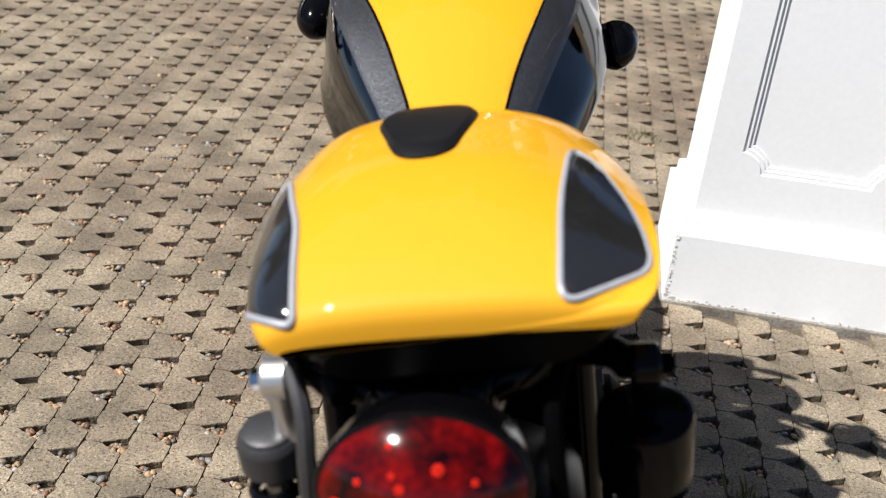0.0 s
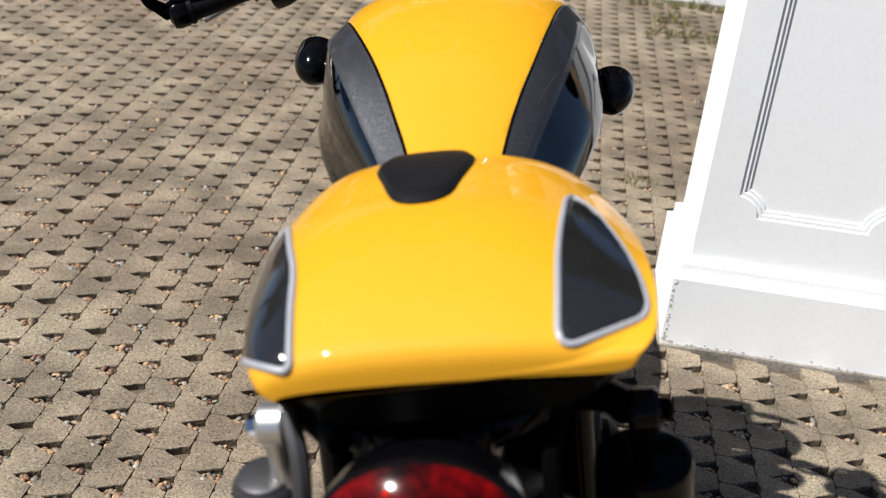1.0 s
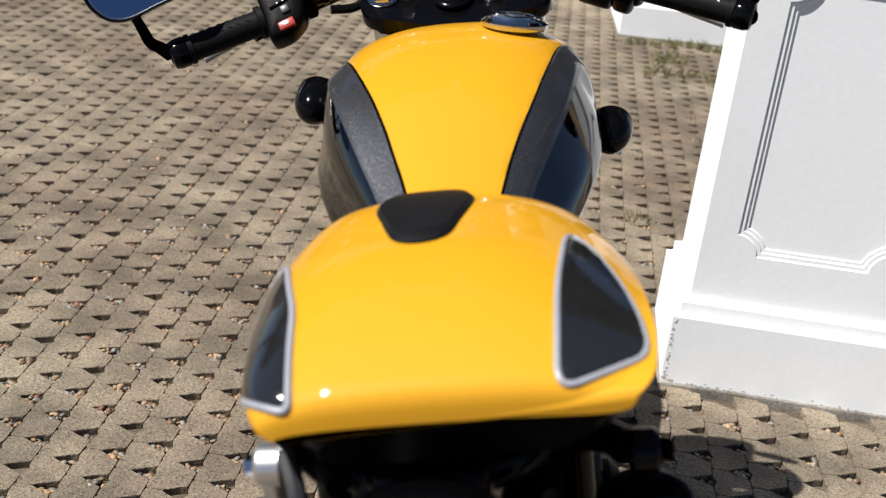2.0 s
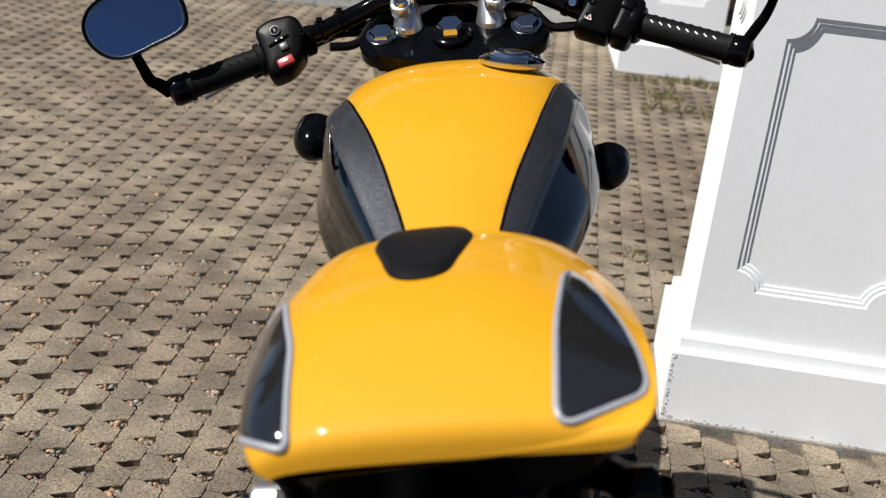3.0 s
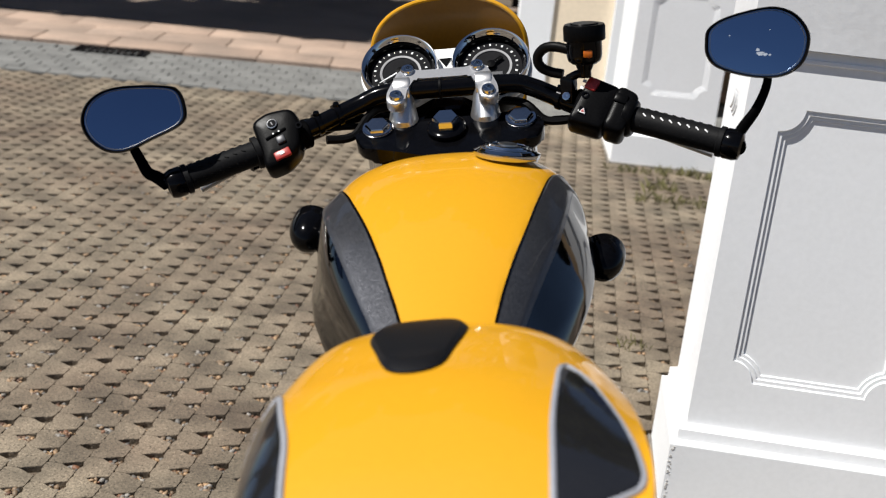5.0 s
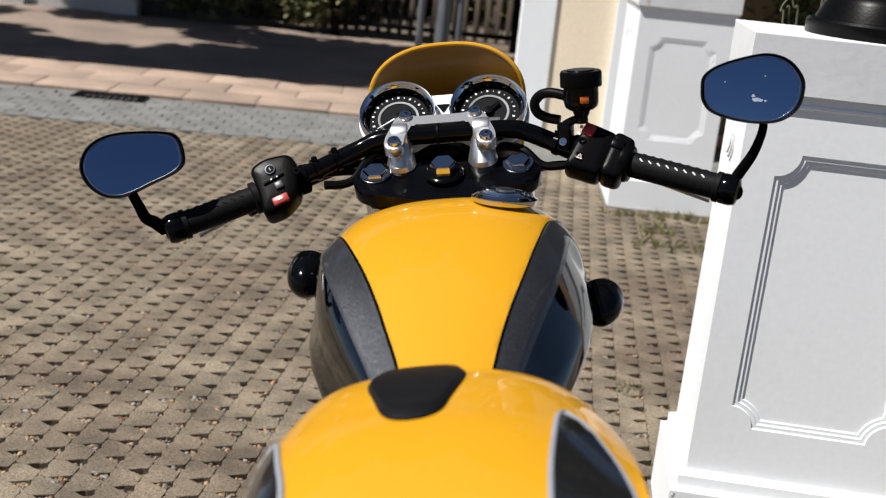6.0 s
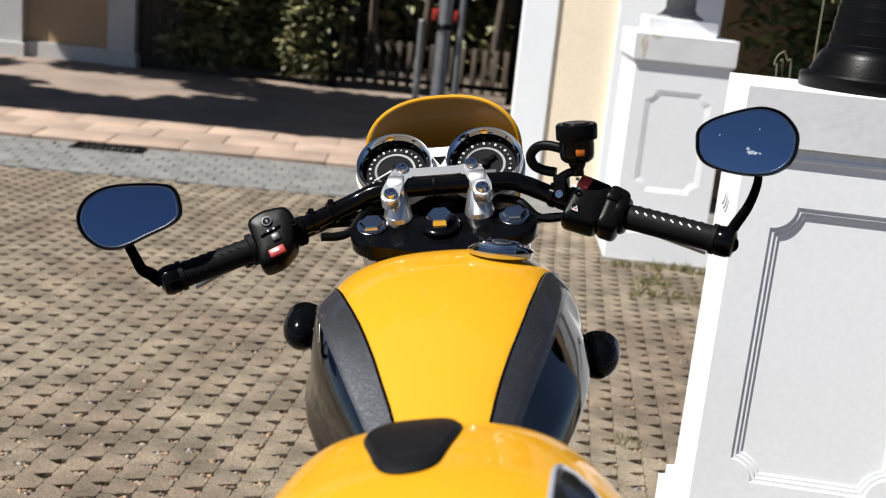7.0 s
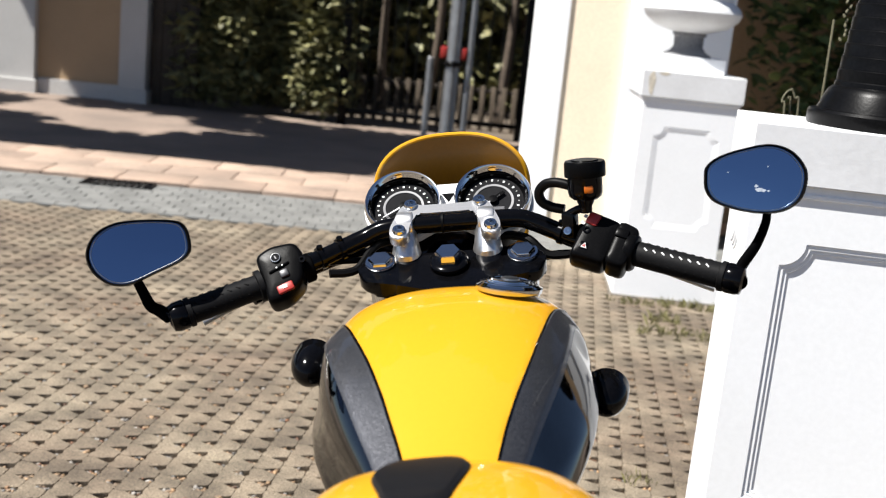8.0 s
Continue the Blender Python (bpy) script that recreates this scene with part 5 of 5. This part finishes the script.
for sg in (-1, 1):
    gm = plate_m @ pose(sg * 0.0630, 0, 0.014)
    o, ax = gm.translation, gm.to_3x3().col[2]
    dial = part("instrument", lathe([(0.030, -0.075), (0.046, -0.060), (0.050, -0.020), (0.0500, -0.012), (0.0, -0.0115)], o, ax, 48), BLACK_PLASTIC, bike, "round speedometer" if sg < 0 else "round rev counter")
    part("bezel", lathe([(0.0525, -0.012), (0.0542, -0.004), (0.0540, 0.004), (0.0520, 0.0085), (0.0508, 0.0083)], o, ax, 56, ends=False), CHROME, dial, "polished chrome bezel")
    part("bezel_inner", lathe([(0.0509, 0.0083), (0.0490, 0.0066), (0.0470, 0.0035), (0.0455, 0.0015)], o, ax, 56, ends=False), CHROME, dial)
    part("shroud", lathe([(0.0456, 0.0015), (0.0445, -0.002), (0.0435, -0.007), (0.0425, -0.010)], o, ax, 56, ends=False), BLACK_PAINT, dial)
    face = part("dial_face", lathe([(0.0440, -0.010), (0.0, -0.0095)], o, ax, 48, ends=False), DIAL, dial)
    part("scale_band", lathe([(0.0395, -0.0094), (0.0290, -0.0092)], o, ax, 48, ends=False), DIAL, dial, "dark scale band")
    part("dial_ring", lathe([(0.0292, -0.0091), (0.0290, -0.0084), (0.0258, -0.0086), (0.0254, -0.0093)], o, ax, 48, ends=False), DIAL_RING, dial, "dull silver inner ring")
    for k in range(21):
        a = radians(225 - k * 13.5)
        long = k % 2 == 0
        mm = gm @ pose(0.036 * math.cos(a), 0.036 * math.sin(a), -0.0092, 0, 0, math.degrees(a))
        part("tick", block(0.0034 if long else 0.0020, 0.0026 if long else 0.0008, 0.0006, 0, mm), WHITE_MARK_GLINT if long else ALLOY, dial)
    na = radians(212 if sg < 0 else 218)
    part("needle", slab([(-0.012, -0.0016), (-0.012, 0.0016), (0.034, 0.0005), (0.034, -0.0005)], 0, 0.001, 0, gm @ pose(0, 0, -0.006, 0, 0, math.degrees(na))), WHITE_MARK_GLINT, dial, "white needle")
    part("counterweight", block(0.018, 0.006, 0.0012, 0.0004, gm @ pose(-0.011 * math.cos(na), -0.011 * math.sin(na), -0.0062, 0, 0, math.degrees(na)), 1), BLACK_PLASTIC, dial)
    part("needle_hub", lathe([(0.006, -0.0095), (0.006, -0.004), (0.0, -0.0035)], o, ax, 20), BLACK_PLASTIC, dial)
    part("readout", block(0.018, 0.006, 0.0005, 0, gm @ pose(0.006, -0.014, -0.0094)), GREY_ALLOY, dial)

# headlamp and fly screen
hl = part("headlamp", lathe([(0.02, -0.10), (0.06, -0.08), (0.085, -0.03), (0.09, 0.02), (0.088, 0.03)], (0, 1.66, 0.90), (0, 1, -0.05), 40), BLACK_PAINT, bike, "round black headlamp")
part("rim", lathe([(0.088, 0.02), (0.096, 0.025), (0.096, 0.04), (0.085, 0.045)], (0, 1.66, 0.90), (0, 1, -0.05), 40, ends=False), CHROME, hl)
part("glass", lathe([(0.085, 0.040), (0.06, 0.052), (0.0, 0.058)], (0, 1.66, 0.90), (0, 1, -0.05), 40, ends=False), CHROME, hl)


def screen_at(x, z, off=0.0):
    return Vector((x, 1.585 + 0.045 * (1 - (x / 0.125) ** 2) + 0.32 * (1.12 - z) + off, z + off * 0.3))


arch = [(-0.100, 0.93), (-0.108, 1.00)] + [(-0.111 * math.copysign(abs(math.cos(t)) ** 0.80, math.cos(t)), 1.038 + 0.080 * math.sin(t) ** 0.85) for t in [math.pi * k / 28 for k in range(29)]] + [(0.108, 1.00), (0.100, 0.93)]
arch += [(0.06 - 0.03 * k, 0.93) for k in range(5)]
rows = [[screen_at(x * s, 1.03 + (z - 1.03) * s, 0.0) for x, z in arch] for s in (0.05, 0.3, 0.55, 0.78, 0.93, 1.0)]
rows += [[screen_at(x * s, 1.03 + (z - 1.03) * s, 0.005) for x, z in arch] for s in (1.0, 0.93, 0.78, 0.55, 0.3, 0.05)]
screen = part("fly_screen", grid(rows, close_u=True, cap=True), YELLOW_SHADED, bike, "yellow fly screen round the dials")
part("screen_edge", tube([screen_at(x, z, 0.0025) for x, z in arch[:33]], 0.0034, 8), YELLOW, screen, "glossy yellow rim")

# ---- open-jointed paving ----
LA, LB, LO = Vector((0.0695, -0.0490)), Vector((0.0072, 0.0842)), Vector((-0.7002, 1.5440))


ALONG = LB.normalized()
ACROSS = (LA + LB / 2).normalized()
WIDE, LONG = (LA + LB / 2).length, LB.length
HOLE_DEEP, HOLE_HALF = 0.043, 0.0198


def paver_outline():
    """A block of a running-bond strip; its two corners on one side are cut, and two cut corners make a three-sided hole."""
    x, y = WIDE / 2 - 0.0003, LONG / 2 - 0.0001
    raw = [(-x + 0.003, -y), (x - HOLE_DEEP, -y), (x - HOLE_DEEP * 0.42, -y + HOLE_HALF * 0.66), (x, -y + HOLE_HALF), (x, y - HOLE_HALF), (x - HOLE_DEEP * 0.42, y - HOLE_HALF * 0.66), (x - HOLE_DEEP, y), (-x + 0.003, y), (-x, y - 0.005), (-x, 0.013), (-x + 0.0065, 0.0), (-x, -0.013), (-x, -y + 0.005)]
    return [ACROSS * p + ALONG * q for p, q in rounded(raw, 0.0030, 1)]


PAVER_AT, PAVER_EDGE = LB / 4 - LA / 2, paver_outline()


def paver_points():
    n = len(PAVER_EDGE)
    verts = [(0.0, 0.0, 0.0)]
    for k, z in ((0.978, 0.0), (0.994, -0.0005), (1.0, -0.0018), (1.0, -0.052)):
        verts += [(p.x * k, p.y * k, z) for p in PAVER_EDGE]
    faces = [(0, 1 + i, 1 + (i + 1) % n) for i in range(n)]
    for r in range(3):
        o = 1 + r * n
        faces += [(o + i, o + n + i, o + n + (i + 1) % n, o + (i + 1) % n) for i in range(n)]
    return verts, faces


PV, PF = paver_points()
paver_meshes, paver_shapes = [], []
rng = random.Random(21)
for k in range(12):
    chip = [(rng.uniform(-0.0010, 0.0009), rng.uniform(-0.004, 0.001)) for _ in PAVER_EDGE]
    shape = [PV[0]]
    for q, (x, y, z) in enumerate(PV[1:]):
        inward, drop = chip[q % len(PAVER_EDGE)]
        r = math.hypot(x, y)
        g = (r + inward) / r
        shape.append((x * g, y * g, z + (drop * 0.35 if q < 3 * len(PAVER_EDGE) and q >= len(PAVER_EDGE) else 0.0)))
    paver_shapes.append(shape)
    me = bpy.data.meshes.new("paver")
    me.from_pydata(shape, [], PF)
    me.materials.append(PAVER)
    paver_meshes.append(me)
pavement = structure(new("pavement"), "weathered open-jointed concrete pavers with gravel in the gaps", "pavement")
field_v, field_f = [], []
holes = []
near = []
for i in range(-130, 90):
    for j in range(-110, 140):
        h = LO + i * LA + j * LB
        c = h + PAVER_AT
        edge = 6.25 + 0.06 * c.x
        if not (-4.4 < c.x < 3.2 and -1.6 < c.y < edge):
            continue
        q = P1.inverted() @ Vector((c.x, c.y, 0))
        if -0.02 < q.x < 0.52 and -0.02 < q.y < 0.35:
            continue
        q = P2.inverted() @ Vector((c.x, c.y, 0))
        if -0.02 < q.x < 0.51 and -0.02 < q.y < 0.68:
            continue
        if 0.9 < h.y < 4.4 and -2.4 < h.x < 1.6:
            holes.append(h - ACROSS * HOLE_DEEP * 0.36)
        if 1.35 < c.y < 2.75 and -1.5 < c.x < -0.22:
            near.append(c)
            continue
        dz, tx, ty = rng.uniform(-0.0012, 0.0008), rng.uniform(-0.009, 0.009), rng.uniform(-0.009, 0.009)
        n = len(field_v)
        field_v += [(c.x + x, c.y + y, z + dz + tx * x + ty * y) for x, y, z in rng.choice(paver_shapes)]
        field_f += [tuple(n + k for k in f) for f in PF]
near.sort(key=lambda c: c.y)
for k, c in enumerate(near):
    dz, rx, ry = rng.uniform(-0.0012, 0.0008), rng.uniform(-0.5, 0.5), rng.uniform(-0.5, 0.5)
    if k < 300:
        ob = new("paver", paver_meshes[k % 12])
        ob.parent = pavement
        ob.matrix_basis = pose(c.x, c.y, dz, rx, ry, 0)
    else:
        n = len(field_v)
        field_v += [(c.x + x, c.y + y, z + dz + radians(rx) * y - radians(ry) * x) for x, y, z in rng.choice(paver_shapes)]
        field_f += [tuple(n + q for q in f) for f in PF]
me = bpy.data.meshes.new("paver_field")
me.from_pydata(field_v, [], field_f)
me.materials.append(PAVER_FAR)
field = tagged(new("paver_field", me), kind="stuff")
field.parent = pavement

# pebbles in the holes
ico = bmesh.new()
bmesh.ops.create_icosphere(ico, subdivisions=1, radius=1.0)
ico.verts.ensure_lookup_table()
IV = [v.co.copy() for v in ico.verts]
IF = [tuple(v.index for v in f.verts) for f in ico.faces]
ico.free()
pv, pf = [], []
for h in holes:
    count = rng.randint(14, 24) if h.y < 2.8 else rng.randint(6, 10)
    fill = rng.uniform(-0.011, -0.003)
    if rng.random() < (0.10 if h.x < 0.4 else 0.4):
        count, fill = rng.randint(0, 3), -0.019
    for _ in range(count):
        u, v = rng.uniform(-1.1, 1.1), rng.uniform(-1.2, 0.4)
        c = h + ACROSS * 0.014 * u + ALONG * 0.014 * v
        s = rng.uniform(0.0036, 0.0078)
        e = Euler((rng.uniform(-0.5, 0.5), rng.uniform(-0.5, 0.5), rng.uniform(0, 3))).to_matrix()
        n = len(pv)
        ax = (s * rng.uniform(0.9, 1.7), s, s * rng.uniform(0.45, 0.8))
        o = Vector((c.x, c.y, fill + rng.uniform(-0.005, 0.004)))
        pv += [o + e @ Vector((v.x * ax[0], v.y * ax[1], v.z * ax[2])) for v in IV]
        pf += [tuple(n + q for q in f) for f in IF]
me = bpy.data.meshes.new("gravel")
me.from_pydata(pv, [], pf)
for p in me.polygons:
    p.use_smooth = True
for mat in (PEBBLE, PEBBLE_GREY, PEBBLE_BROWN):
    me.materials.append(mat)
kinds = [rng.choice((0, 0, 0, 1, 1, 2)) for _ in range(len(pf) // len(IF))]
me.polygons.foreach_set("material_index", [kinds[q // len(IF)] for q in range(len(pf))])
tagged(new("gravel", me), "tan and brown pebbles in the paving holes", "gravel", kind="stuff")

# grass tufts by the second pillar and in the paving
gv, gf = [], []
spots = [(0.72 + 0.5 * rng.random(), 5.30 - 0.1 * rng.random(), 0.65) for _ in range(26)]
spots += [(rng.gauss(0.98, 0.10), rng.gauss(4.75, 0.05), 0.7) for _ in range(16)]
spots += [(rng.gauss(0.93, 0.06), rng.gauss(4.98, 0.04), 0.7) for _ in range(10)]
spots += [(rng.gauss(0.55, 0.02), rng.gauss(3.05, 0.03), 0.5) for _ in range(3)]
spots += [(rng.gauss(0.60, 0.03), rng.gauss(1.50, 0.02), 0.8) for _ in range(2)]
for x, y, k in spots:
    for _ in range(9):
        a, ln = rng.uniform(0, 6.28), rng.uniform(0.02, 0.07) * k
        bx, by = x + rng.uniform(-0.02, 0.02), y + rng.uniform(-0.02, 0.02)
        w = 0.0025
        lean = rng.uniform(0.2, 0.9) * ln
        n = len(gv)
        gv += [(bx - w * math.sin(a), by + w * math.cos(a), -0.01), (bx + w * math.sin(a), by - w * math.cos(a), -0.01), (bx + lean * 0.4 * math.cos(a), by + lean * 0.4 * math.sin(a), ln * 0.6), (bx + lean * math.cos(a), by + lean * math.sin(a), ln)]
        gf += [(n, n + 1, n + 2), (n, n + 2, n + 3)]
me = bpy.data.meshes.new("grass")
me.from_pydata(gv, [], gf)
me.materials.append(GRASS)
tagged(new("grass", me), "dry grass tufts growing between the pavers", "grass", kind="stuff")

# gutter setts, drain and kerb stones
for nm, y0, y1, mt, txt in (("gutter_bed", 6.27, 7.25, GUTTER, "grey mortar under the gutter setts"), ("kerb_bed", 7.24, 8.34, KERB_STONE, "pinkish mortar under the kerb stones")):
    structure(sheet(nm, [(-6, y0 - 0.36), (4, y0 + 0.24), (4, y1 + 0.24), (-6, y1 - 0.36)], 0.010 if "kerb" in nm else -0.006, mt), txt, "ground")
gutter = structure(new("gutter"), "pale grey sett gutter along the drive", "gutter")
kerb = structure(new("kerb"), "pinkish worn stone kerb band beside the drive", "kerb")
sett = bpy.data.meshes.new("sett")
b = block(0.1205, 0.0985, 0.06, 0.004, pose(0, 0, -0.05), 1)
b.to_mesh(sett)
SV, SF = [v.co.copy() for v in b.verts], [tuple(v.index for v in f.verts) for f in b.faces]
b.free()
sett.materials.append(GUTTER)
rest_v, rest_f = [], []
for r in range(9):
    for k in range(44):
        x = -4.2 + k * 0.122 + (0.061 if r % 2 else 0)
        y = 6.33 + r * 0.1 + 0.06 * x
        if r >= 7 and -2.50 < x < -1.93:
            continue
        m = pose(x, y, -0.006 + rng.uniform(-0.003, 0.002), rng.uniform(-1, 1), 0, 3.4 + rng.uniform(-1.2, 1.2))
        if r < 6 and -3.9 < x < 0.9:
            ob = new("sett", sett)
            ob.parent = gutter
            ob.matrix_basis = m
        else:
            n = len(rest_v)
            rest_v += [m @ v for v in SV]
            rest_f += [tuple(n + q for q in f) for f in SF]
me = bpy.data.meshes.new("sett_field")
me.from_pydata(rest_v, [], rest_f)
me.materials.append(GUTTER)
field = tagged(new("sett_field", me), kind="stuff")
field.parent = gutter
drain = thing("drain_grate", "dark iron drain grate set in the gutter", "drain", pose(-2.21, 6.972, -0.002, 0, 0, 3.4))
# No hole here: a black plate stands in for the pit's darkness.
part("pit", block(0.43, 0.23, 0.01, 0.001, pose(0, 0, -0.036)), RUBBER, drain, "black plate standing for the dark of the pit")
part("frame", join(block(0.44, 0.02, 0.03, 0.002, pose(0, -0.11, -0.02)), block(0.44, 0.02, 0.03, 0.002, pose(0, 0.11, -0.02)), block(0.02, 0.24, 0.03, 0.002, pose(-0.21, 0, -0.02)), block(0.02, 0.24, 0.03, 0.002, pose(0.21, 0, -0.02))), IRON, drain)
for k in range(9):
    part("bar", block(0.02, 0.20, 0.022, 0.002, pose(-0.17 + k * 0.0425, 0, -0.016)), IRON, drain)
for r in range(3):
    for k in range(12):
        wide = 0.467 + rng.uniform(-0.008, 0.0)
        x = -4.4 + k * 0.47 + 0.2 * (r % 2)
        y = 7.42 + r * 0.36 + 0.06 * x + 0.0 * r
        ob = place("kerb_stone", block(wide, 0.357, 0.08, 0.003, pose(0, 0, -0.062), 2), KERB_STONE, kerb)
        ob.matrix_basis = pose(x, y, rng.uniform(-0.003, 0.003), 0, 0, 3.4 + rng.uniform(-0.3, 0.3))
